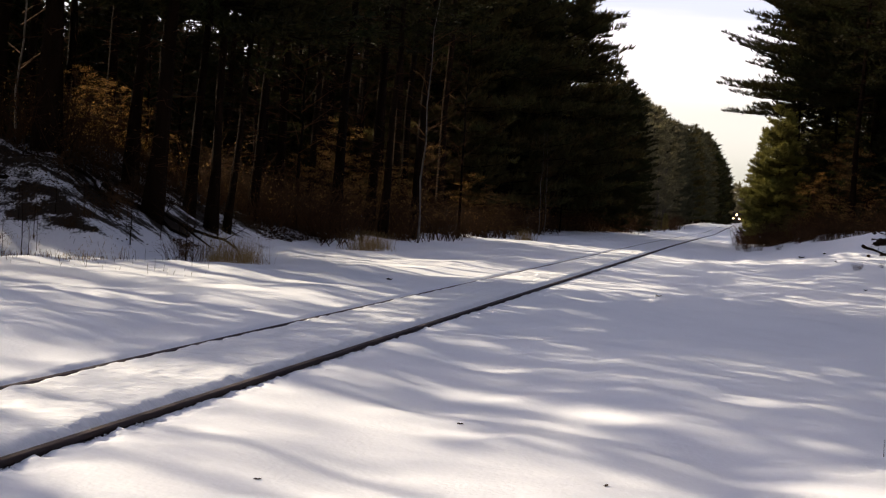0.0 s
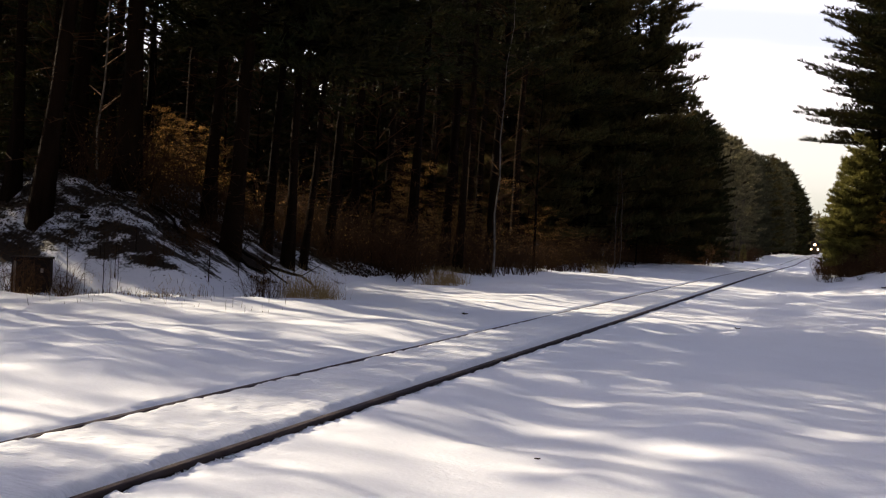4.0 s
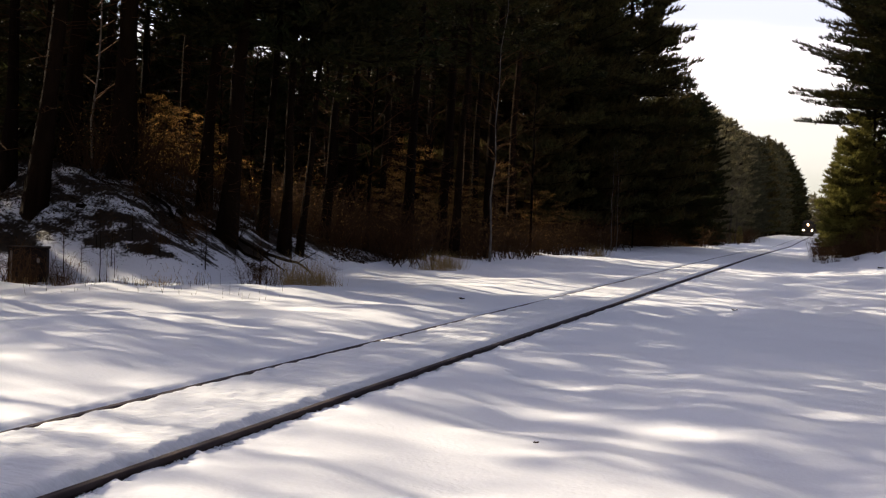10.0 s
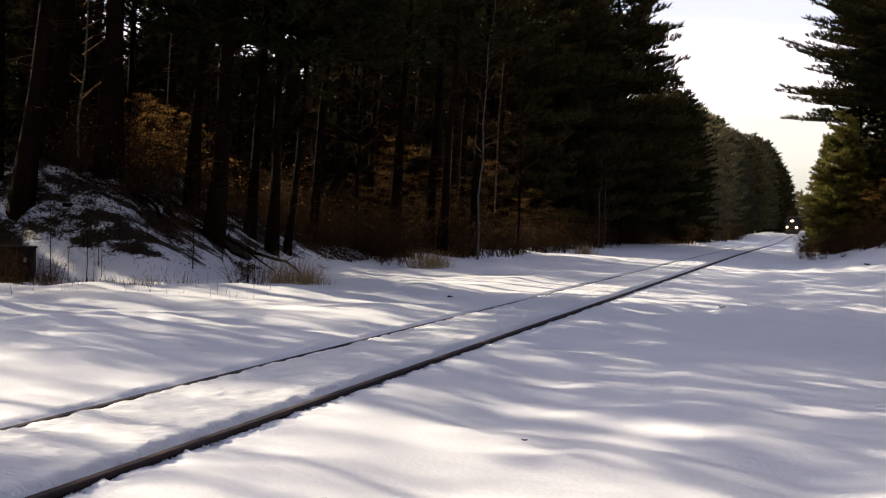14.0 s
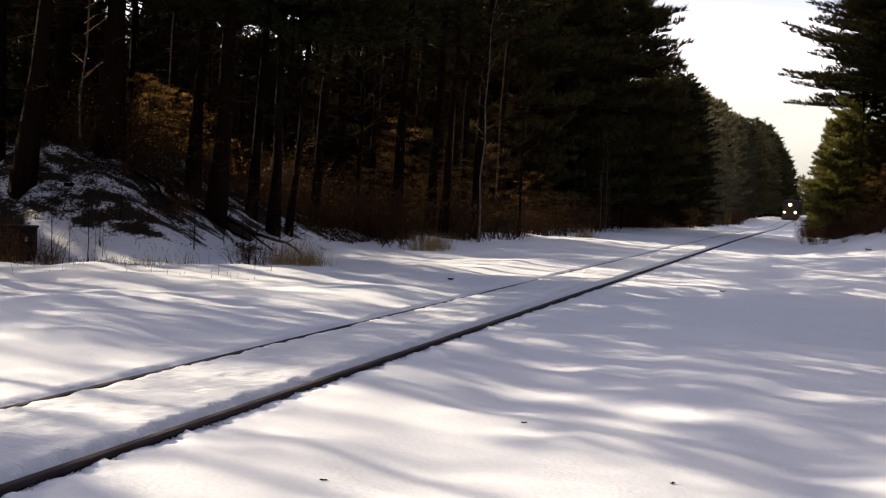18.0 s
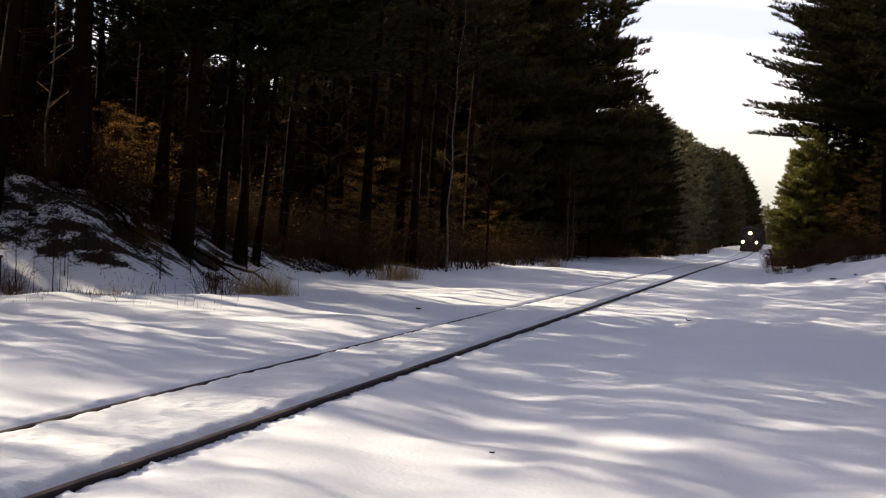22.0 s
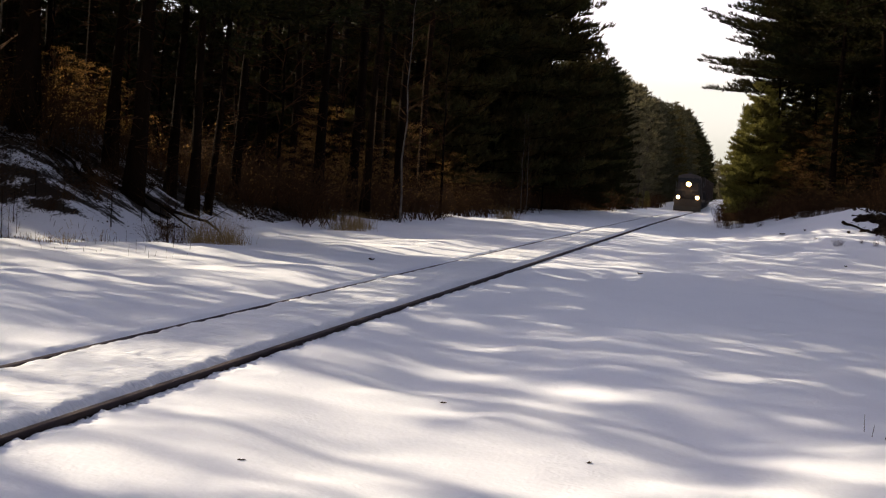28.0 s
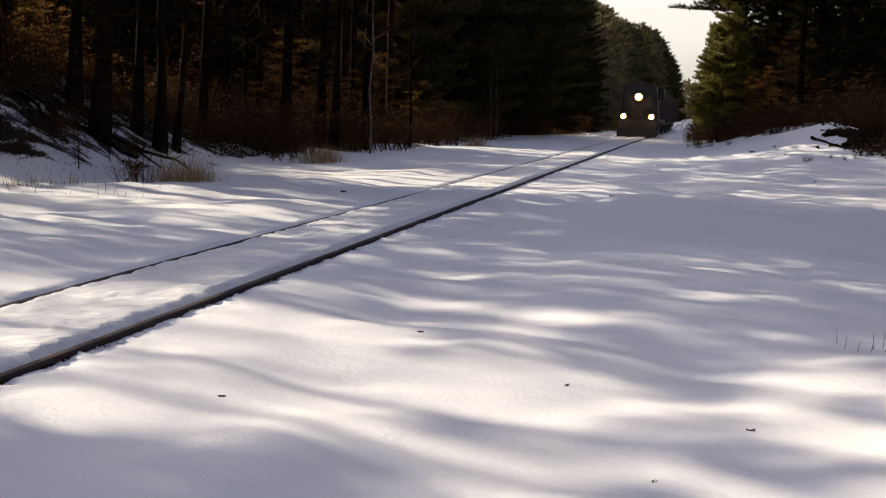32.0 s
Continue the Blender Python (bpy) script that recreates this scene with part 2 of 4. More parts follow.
def part(name, bm, mat, parent, label="", smooth=False):
    me = bpy.data.meshes.new(name)
    bm.to_mesh(me)
    bm.free()
    me.materials.append(mat)
    if smooth:
        me.polygons.foreach_set("use_smooth", [True] * len(me.polygons))
    return child(name, me, parent, label)


def box(lo, hi, bevel=0.0, taper=None):
    bm = bmesh.new()
    bmesh.ops.create_cube(bm, size=1)
    for v in bm.verts:
        v.co = Vector([lo[i] + (v.co[i] + 0.5) * (hi[i] - lo[i]) for i in range(3)])
    if taper:
        taper(bm)
    if bevel:
        bmesh.ops.bevel(bm, geom=list(bm.edges), offset=bevel, segments=2, affect="EDGES")
    return bm


def rod(a, b, r, seg=8, r2=None):
    bm = bmesh.new()
    a, b = Vector(a), Vector(b)
    d = b - a
    bmesh.ops.create_cone(bm, cap_ends=True, segments=seg, radius1=r, radius2=r if r2 is None else r2, depth=d.length,
                          matrix=Matrix.Translation((a + b) / 2) @ d.to_track_quat("Z", "Y").to_matrix().to_4x4())
    return bm


def joined(*bms):
    out = bmesh.new()
    for b in bms:
        me = bpy.data.meshes.new("tmp")
        b.to_mesh(me)
        b.free()
        out.from_mesh(me)
        bpy.data.meshes.remove(me)
    return out


def thing(name, at, label, category, group="", kind=""):
    ob = new(name)
    ob.matrix_basis = at
    return tagged(ob, label, category, group, kind)


def smooth01(x):
    x = np.clip(x, 0, 1)
    return x * x * (3 - 2 * x)


# value noise on numpy arrays
_lat = np.random.RandomState(5).rand(256, 256)


def vnoise(x, y):
    xi, yi = np.floor(x).astype(int), np.floor(y).astype(int)
    fx, fy = smooth01(x - xi), smooth01(y - yi)
    g = lambda a, b: _lat[a % 256, b % 256]
    return (g(xi, yi) * (1 - fx) + g(xi + 1, yi) * fx) * (1 - fy) + (g(xi, yi + 1) * (1 - fx) + g(xi + 1, yi + 1) * fx) * fy - 0.5


# ---- the plan ----
GAUGE = 1.505


def track(y):
    """x of the track's middle at y."""
    y = np.asarray(y, float)
    return -5.25 - 0.0066 * np.maximum(y - 97, 0)


def grade(y):
    """Height of the line at y: level, then a shallow sag."""
    return np.interp(np.asarray(y, float), [70, 85, 100, 117, 135, 150, 163, 178, 260, 320, 420, 640], [0, -0.04, -0.11, -0.20, -0.33, -0.42, -0.46, -0.42, -0.42, -0.47, -0.58, -0.7])


def bank_height(x, y):
    """The wooded bank beside the line."""
    u1 = 0.47 * np.maximum(-12.6 - x, 0)
    u2 = 0.85 * np.maximum(y - 24.3, 0)
    bank = np.minimum(np.minimum(u1, u2), 2.4) * (1 - 0.78 * smooth01((y - 31) / 12))
    return np.where(y < 120, bank, 0.4 * smooth01((-12 - x) / 6))


def ground(x, y):
    x, y = np.asarray(x, float), np.asarray(y, float)
    c = x - track(y)
    a = np.abs(c)
    fine = 0.016 * vnoise(x * 9, y * 7) + 0.010 * vnoise(x * 23 + 7, y * 21)
    roll = 0.16 * vnoise(x * 0.33 + 3, y * 0.22) + 0.15 * vnoise(x * 0.8, y * 0.6 + 9) + 0.055 * vnoise(x * 1.7, y * 1.5) + 0.022 * vnoise(x * 3.4 + 2, y * 3.0)
    out = -0.075 + roll * smooth01((a - 0.9) / 1.5) + 0.022 * (vnoise(x * 8 + 1, y * 6) + 1.4 * vnoise(x * 19, y * 24)) * np.exp(-((a - 0.80) / 0.08) ** 2)
    out = out - 0.06 * smooth01((c - 1.0) / 1.5) + 0.055 * smooth01((-c - 0.82) / 0.14) + 0.06 * smooth01((-c - 1.0) / 2.5)
    inside = 0.010 + 0.008 * np.cos(2 * math.pi * (y + 0.05 * vnoise(x, y * 2)) / 0.55) + 0.014 * vnoise(x * 2.5 + 4, y * 10) + 0.016 * vnoise(x * 2.5, y * 0.6) + 0.010 * vnoise(x * 7, y * 1.3) + 0.009 * vnoise(x * 15, y * 2.6) + 0.005 * vnoise(x * 23 + 5, y * 7) - np.where(c > 0, 0.062 * smooth01((a - 0.58) / 0.13), 0.016 * smooth01((a - 0.08) / 0.50) + 0.030 * smooth01((a - 0.60) / 0.12))
    out = out + np.where(c > 0, 0.008 * vnoise(x * 6, y * 9), 0.0) * np.exp(-((a - 0.79) / 0.11) ** 2)
    z = np.where(a < 0.75, inside, out) + fine * (0.35 + 1.6 * np.exp(-((a - 0.85) / 0.12) ** 2) + 0.6 * (a < 0.75))
    near_rail = np.abs(a - GAUGE / 2)
    z = np.where(near_rail < 0.045, np.where(c < 0, -0.18, -0.125), z)
    bank = bank_height(x, y)
    z = z + bank * (1 + 0.25 * vnoise(x * 0.9, y * 0.9)) + 0.25 * smooth01(bank) * (vnoise(x * 0.7, y * 0.7) + 0.6 * vnoise(x * 1.9, y * 1.9))
    z = z - 0.2 * np.exp(-((x + 16.6) / 2.2) ** 2 - ((y - 23.0) / 1.6) ** 2)
    # bank on the other side, further up the line
    rb = smooth01((y - 44) / 16) * smooth01((x + 1.2) / 7.0) * 1.45 * (1 - 0.6 * smooth01((y - 75) / 40))
    rb = rb + 0.34 * np.exp(-((x - 5.2) / 0.8) ** 2 - ((y - 56.8) / 1.9) ** 2) + 0.10 * np.exp(-((x - 4.2) / 0.6) ** 2 - ((y - 57.5) / 1.5) ** 2)
    z = z + rb + 0.25 * smooth01(rb) * vnoise(x * 0.8, y * 0.5)
    return z + grade(y)


def gz(x, y):
    return float(ground(np.array([x]), np.array([y]))[0])


def lines(*spans):
    out = []
    for a, b, step in spans:
        n = max(1, int(round((b - a) / step)))
        out += [a + (b - a) * i / n for i in range(n)]
    return out + [spans[-1][1]]


def make_ground():
    g = GAUGE / 2
    cs = lines((-2500, -400, 300), (-400, -60, 20), (-60, -24, 2.0), (-24, -6, 0.25), (-6, -1.2, 0.12), (-1.2, -g - 0.05, 0.05), (-g - 0.05, -g - 0.04, 0.01),
               (-g - 0.04, -g + 0.04, 0.08), (-g + 0.04, -g + 0.05, 0.01), (-g + 0.05, g - 0.05, 0.04), (g - 0.05, g - 0.04, 0.01), (g - 0.04, g + 0.04, 0.08),
               (g + 0.04, g + 0.05, 0.01), (g + 0.05, 1.3, 0.04), (1.3, 9, 0.14), (9, 20, 0.4), (20, 60, 3), (60, 400, 25), (400, 2500, 300))
    ys = lines((-2500, -300, 300), (-300, -30, 20), (-30, 2, 1.5), (2, 4.5, 0.12), (4.5, 11, 0.036), (11, 15, 0.05), (15, 22, 0.10), (22, 34, 0.16), (34, 70, 0.4), (70, 140, 1.2), (140, 420, 6), (420, 900, 40), (900, 2500, 300))
    cs, ys = np.array(cs), np.array(ys)
    C, Y = np.meshgrid(cs, ys)
    X = C + track(Y)
    Z = ground(X, Y)
    far = np.maximum(np.abs(X) - 300, np.abs(Y) - 700)
    Z = Z * (1 - smooth01(far / 200))
    nx, ny = len(cs), len(ys)
    verts = np.stack([X, Y, Z], -1).reshape(-1, 3)
    i = np.arange(nx * ny).reshape(ny, nx)
    faces = np.stack([i[:-1, :-1], i[:-1, 1:], i[1:, 1:], i[1:, :-1]], -1).reshape(-1, 4)
    me = bpy.data.meshes.new("ground")
    me.from_pydata(verts.tolist(), [], faces.tolist())
    me.materials.append(SNOW)
    me.materials.append(TRACK_SNOW)
    mid = np.abs((cs[:-1] + cs[1:]) / 2) < g - 0.06
    me.materials.append(WOOD_FLOOR)
    slot = np.tile(mid, (ny - 1, 1)).astype(np.int32)
    edge = np.interp(Y, [-40, 18, 24, 29, 41, 56, 75, 110, 640], [-24, -21, -16, -13.0, -13.2, -12.7, -12.2, -11.2, -15])
    litter = np.maximum(smooth01((bank_height(X, Y) - 0.10) / 0.6) * (Y > 0) * 0.85, smooth01((edge - X) / 1.6) * smooth01((Y - 29) / 3)) * (Y < 500)
    slot[np.maximum(litter[:-1, :-1], litter[1:, 1:]) > 0] = 2
    me.attributes.new("litter", "FLOAT", "POINT").data.foreach_set("value", litter.reshape(-1).astype(np.float32))
    me.polygons.foreach_set("material_index", slot.reshape(-1))
    me.polygons.foreach_set("use_smooth", [True] * len(me.polygons))
    tagged(new("ground", me), "snow-covered ground rippled by drifts beside the track", "ground", kind="structure")


def make_rails():
    prof = [(-0.07, -0.17), (0.07, -0.17), (0.07, -0.155), (0.012, -0.14), (0.009, -0.05), (0.034, -0.04), (0.036, -0.008), (0.028, 0.0),
            (-0.028, 0.0), (-0.036, -0.008), (-0.034, -0.04), (-0.009, -0.05), (-0.012, -0.14), (-0.07, -0.155)]
    ys = [-40, 0, 20, 40, 60, 70, 78, 85, 92, 100, 108, 117, 126, 135, 143, 150, 156, 163, 170, 178, 200, 260, 320, 420, 640]
    base = [prof[i] for i in (0, 1, 2, 3, 4, 11, 12, 13)]
    head = [prof[i] for i in (4, 5, 6, 7, 8, 9, 10, 11)]
    for s in (1, -1):
        x0 = float(track(0)) + s * GAUGE / 2
        ob = thing("rail", pose(x0, 0, 0), "long dark rusty steel rail half buried in snow", "rail", "rails of the track")
        for name, pr in (("rail_head", head), ("rail_base", base)):
            k = len(pr)
            verts = [(float(track(y) - track(0)) + px, y, pz - 0.03 + float(grade(y))) for y in ys for px, pz in pr]
            faces = [(j * k + i, j * k + (i + 1) % k, (j + 1) * k + (i + 1) % k, (j + 1) * k + i) for j in range(len(ys) - 1) for i in range(k)]
            child(name, mesh_of(name, verts, faces, RUST), ob)


def make_crumbs():
    """Loose lumps of snow broken along both rails."""
    rs = np.random.RandomState(5)
    octa = np.array([(1, 0, 0), (-1, 0, 0), (0, 1, 0), (0, -1, 0), (0, 0, 1), (0, 0, -1)], float)
    tri = [(0, 2, 4), (2, 1, 4), (1, 3, 4), (3, 0, 4), (2, 0, 5), (1, 2, 5), (3, 1, 5), (0, 3, 5)]
    vs, fs = [], []
    g = GAUGE / 2
    # offset from the track's middle, spread, height, size, how many
    for c, sp, h, size, n in ((g + 0.072, 0.018, -0.090, 0.011, 2600), (g + 0.050, 0.007, -0.090, 0.009, 2200), (g - 0.050, 0.012, -0.058, 0.007, 1600), (g - 0.030, 0.006, -0.031, 0.0035, 1600),
                              (-g - 0.062, 0.012, -0.062, 0.009, 900)):
        for k in range(n):
            y = 4.0 + 36 * rs.rand() ** 1.6
            r = size * (0.5 + rs.rand())
            m = octa * r * np.array([1, 1.3, 0.7]) * (0.8 + 0.4 * rs.rand(6, 1))
            m = m + 0.2 * r * rs.normal(size=m.shape) + np.array([float(track(y)) + c + sp * rs.normal(), y, h + 0.006 * rs.normal()])
            o = len(vs)
            vs += m.tolist()
            fs += [(o + i, o + j, o + q) for i, j, q in tri]
    tagged(new("snow_crumbs", mesh_of("snow_crumbs", vs, fs, SNOW, True)), "loose crumbs of snow heaped against the rails", "snow", kind="stuff")


# ---- plants ----
def sticks(segs, sides=4):
    """Tapered prisms from (a, b, ra, rb)."""
    verts, faces = [], []
    for a, b, ra, rb in segs:
        a, b = Vector(a), Vector(b)
        d = (b - a).normalized()
        u = d.orthogonal().normalized()
        w = d.cross(u)
        n = len(verts)
        for p, r in ((a, ra), (b, rb)):
            for i in range(sides):
                t = 2 * math.pi * i / sides
                verts.append(p + u * (r * math.cos(t)) + w * (r * math.sin(t)))
        for i in range(sides):
            j = (i + 1) % sides
            faces.append((n + i, n + j, n + sides + j, n + sides + i))
    return verts, faces


def blades(centres, dirs, per, length, width, spread, rs, up=0.25):
    """Narrow triangles that fan out round each centre."""
    c = np.repeat(np.asarray(centres), per, 0)
    d = np.repeat(np.asarray(dirs), per, 0)
    v = d + spread * rs.normal(size=c.shape)
    v[:, 2] += up * rs.rand(len(v))
    v /= np.linalg.norm(v, axis=1)[:, None]
    L = length * (0.6 + 0.7 * rs.rand(len(v)))[:, None]
    s = np.cross(v, rs.normal(size=v.shape))
    s /= np.linalg.norm(s, axis=1)[:, None] + 1e-9
    w = width * (0.6 + 0.7 * rs.rand(len(v)))[:, None]
    base = c - v * L * 0.25
    verts = np.stack([base - s * w / 2, base + s * w / 2, c + v * L], 1).reshape(-1, 3)
    faces = np.arange(len(verts)).reshape(-1, 3)
    return verts.tolist(), faces.tolist()


def trunk_mesh(h, r, rs, lean=0.3, mat=None, sides=9, flare=1.5):
    rings = 9
    verts, faces = [], []
    ph = rs.rand() * 6
    for k in range(rings):
        t = k / (rings - 1)
        z = -0.4 + t * (h + 0.4)
        rad = r * (1 - 0.9 * t) * (1 + (flare - 1) * max(0, 1 - t * 14))
        ox = lean * t * t * math.cos(ph) + 0.05 * rs.normal()*(k > 0)
        oy = lean * t * t * math.sin(ph) + 0.05 * rs.normal()*(k > 0)
        for i in range(sides):
            a = 2 * math.pi * i / sides
            q = rad * (1 + 0.12 * rs.normal())
            verts.append((ox + q * math.cos(a), oy + q * math.sin(a), z))
    for k in range(rings - 1):
        for i in range(sides):
            j = (i + 1) % sides
            faces.append((k * sides + i, k * sides + j, (k + 1) * sides + j, (k + 1) * sides + i))
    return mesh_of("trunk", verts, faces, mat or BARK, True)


def pine(seed, h, r, base, radius, gap, arms, tufts, per, needle, blade=(0.34, 0.05), dead=0, top_round=0.6, keep=0.88, mat_label="", low=1.0):
    """Meshes of one pine: trunk, and crown with its limbs."""
    rs = np.random.RandomState(seed)
    segs, cen, drs, dry = [], [], [], []
    z = base
    while z < h - 0.3:
        t = (z - base) / (h - base)
        prof = (1 - t) ** top_round * (low + (1 - low) * min(1, t * 4))
        k = arms if t < 0.85 else 3
        a0 = rs.rand() * 6.28
        for i in range(k):
            if rs.rand() > keep:
                continue
            a = a0 + 6.283 * i / k + 0.35 * rs.normal()
            L = max(0.4, radius * prof * (0.55 + 0.6 * rs.rand()))
            rise = 0.25 * (t - 0.35) + 0.10 * rs.normal()
            d = np.array([math.cos(a), math.sin(a), rise])
            p0 = np.array([0, 0, z + 0.15 * rs.normal()])
            p1 = p0 + d * L * 0.55 + np.array([0, 0, -0.04 * L])
            p2 = p0 + d * L + np.array([0, 0, 0.10 * L])
            rb = 0.012 + 0.011 * L
            segs += [(p0, p1, rb, rb * 0.6), (p1, p2, rb * 0.6, 0.006)]
            n = max(3, int(tufts * L / radius + 0.5))
            for j in range(n):
                f = 0.30 + 0.70 * (j + rs.rand()) / n
                p = p0 + (p1 - p0) * (f / 0.55) if f < 0.55 else p1 + (p2 - p1) * ((f - 0.55) / 0.45)
                side = rs.choice([-1, 1])
                tw = d * 0.6 + side * np.array([-math.sin(a), math.cos(a), 0]) * (0.9 * rs.rand())
                tw[2] += 0.15 + 0.1 * rs.normal()
                tw /= np.linalg.norm(tw)
                reach = (0.12 + 0.32 * rs.rand()) * L * (1.05 - 0.55 * f)
                q = p + tw * reach
                cen.append(q)
                drs.append(tw)
                if reach > 0.5:
                    cen.append(p + tw * reach * 0.55 + 0.08 * rs.normal(size=3))
                    drs.append(tw)
            cen.append(p2)
            drs.append(d / np.linalg.norm(d))
        z += gap * (0.7 + 0.6 * rs.rand()) * (1 if t < 0.8 else 0.6)
    for i in range(dead):
        a = rs.rand() * 6.28
        zz = 1.2 + rs.rand() * max(base - 1.0, 0.5)
        L = 0.3 + 1.1 * rs.rand() ** 1.5
        d = np.array([math.cos(a), math.sin(a), -0.35 + 0.7 * rs.rand()])
        p0 = np.array([0, 0, zz])
        dry.append((p0, p0 + d * L, 0.014, 0.005))
        for j in range(3):
            q = p0 + d * L * (0.35 + 0.2 * j)
            dry.append((q, q + np.array([0.35 * rs.normal(), 0.35 * rs.normal(), 0.12 * rs.normal()]), 0.009, 0.004))
    cen.append(np.array([0, 0, h]))
    drs.append(np.array([0, 0, 1.0]))
    tm = trunk_mesh(h, r, rs)
    v, f = blades(cen, drs, per, blade[0], blade[1], 0.55, rs)
    v2, f2 = sticks(segs, 4)
    v3, f3 = sticks(dry, 3)
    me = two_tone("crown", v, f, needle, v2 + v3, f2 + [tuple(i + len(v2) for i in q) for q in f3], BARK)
    if dry:
        me.materials.append(TWIG)
        for q in list(me.polygons)[len(f) + len(f2):]:
            q.material_index = 2
    return tm, me


def plume(seed, h, r, base, radius, needle, gap=0.95, arms=6, top=0.5, low=0.8, density=1.0, blade=(0.26, 0.05), flat=0.5):
    """A white pine: whorls of long limbs, each a flat spray of needle plumes with gaps of sky between the layers."""
    rs = np.random.RandomState(seed)
    segs, cen, drs = [], [], []
    z = base
    while z < h - 0.4:
        t = (z - base) / (h - base)
        reach = radius * (1 - t) ** top * (low + (1 - low) * min(1, t * 3.5))
        a0 = rs.rand() * 6.28
        for i in range(arms if t < 0.85 else 4):
            a = a0 + 6.283 * i / arms + 0.25 * rs.normal()
            L = max(0.5, reach * (0.70 + 0.38 * rs.rand()))
            out = np.array([math.cos(a), math.sin(a), 0.0])
            side = np.array([-math.sin(a), math.cos(a), 0.0])
            p = np.array([0, 0, z + 0.2 * rs.normal()])
            rise = 0.32 * t - 0.04 + 0.12 * rs.normal()
            rb = 0.010 + 0.010 * L
            pts = [p]
            for k in range(1, 5):
                f = k / 4
                pts.append(p + out * L * f + side * 0.05 * L * rs.normal() * f + np.array([0, 0, L * (rise * f - 0.06 * math.sin(3.1 * f) + 0.04 * f * f)]))
            segs += [(pts[k], pts[k + 1], rb * (1 - 0.22 * k), rb * (0.78 - 0.22 * k) + 0.004) for k in range(4)]
            n = int(density * (4 + 5.5 * L))
            for j in range(n):
                f = 0.28 + 0.72 * (j + rs.rand()) / n
                k = min(3, int(f * 4))
                q = pts[k] + (pts[k + 1] - pts[k]) * (f * 4 - k)
                sgn = rs.choice([-1, 1])
                tw = out * (0.55 + 0.4 * rs.rand()) + side * sgn * (0.4 + 0.7 * rs.rand()) + np.array([0, 0, flat * (0.15 + 0.5 * rs.rand())])
                tw /= np.linalg.norm(tw)
                w = (0.10 + 0.34 * L * (1.05 - f)) * (0.4 + 0.7 * rs.rand())
                m = 1 + int(w / 0.24)
                for g in range(m):
                    cen.append(q + tw * w * (g + 1) / m + 0.04 * rs.normal(size=3))
                    drs.append(tw * 0.8 + np.array([0, 0, 0.35]))
            cen.append(pts[4])
            drs.append(out + np.array([0, 0, 0.4]))
        z += gap * (0.75 + 0.5 * rs.rand()) * (1 if t < 0.8 else 0.55)
    cen.append(np.array([0, 0, h]))
    drs.append(np.array([0, 0, 1.0]))
    tm = trunk_mesh(h, r, rs)
    v, f = blades(cen, drs, 6, blade[0], blade[1], 0.42, rs, 0.15)
    return tm, two_tone("crown", v, f, needle, *sticks(segs, 4), BARK)


def leafy(seed, h, r, leaves, mat_leaf, bark, spread=1.6, leaf=0.09, first=0.25, limbs=14, twig=None):
    """A slender broadleaf tree or sapling with thin limbs, bare or with last year's leaves."""
    rs = np.random.RandomState(seed)
    segs, tips = [], []
    for i in range(limbs):
        t = first + (0.95 - first) * (i + rs.rand()) / limbs
        a = rs.rand() * 6.28
        L = spread * (1.1 - 0.7 * t) * (0.6 + 0.7 * rs.rand())
        d = np.array([math.cos(a), math.sin(a), (0.35 + 0.4 * rs.rand()) * (0.35 if leaves else 1)])
        p0 = np.array([0, 0, t * h])
        p1 = p0 + d * L * 0.5
        p2 = p1 + (d + np.array([0, 0, -0.2 + 0.3 * rs.rand()])) * L * 0.5
        segs += [(p0, p1, 0.012 + 0.008 * L, 0.010), (p1, p2, 0.010, 0.003)]
        for k in range(5):
            f = rs.rand()
            q = p0 + (p2 - p0) * (0.3 + 0.7 * f)
            e = q + np.array([rs.normal() * 0.3, rs.normal() * 0.3, 0.1 + 0.15 * rs.rand()]) * L * 0.5
            segs.append((q, e, 0.006, 0.002))
            tips.append((q, e))
    tm = trunk_mesh(h, r, rs, 0.4, bark, 7, 1.2)
    verts, faces = [], []
    if leaves:
        for i in range(leaves):
            q, e = tips[rs.randint(len(tips))]
            p = q + (e - q) * (1.5 * rs.rand()) + np.array([0.16, 0.16, 0.05]) * rs.normal(size=3)
            u = rs.normal(size=3)
            u /= np.linalg.norm(u)
            w = np.cross(u, rs.normal(size=3))
            w /= np.linalg.norm(w)
            s = leaf * (0.6 + 0.8 * rs.rand())
            n = len(verts)
            verts += [p - u * s, p + w * s * 0.5, p + u * s, p - w * s * 0.5]
            faces.append((n, n + 1, n + 2, n + 3))
    return tm, two_tone("crown", verts, faces, mat_leaf or TWIG, *sticks(segs, 3), twig or TWIG)


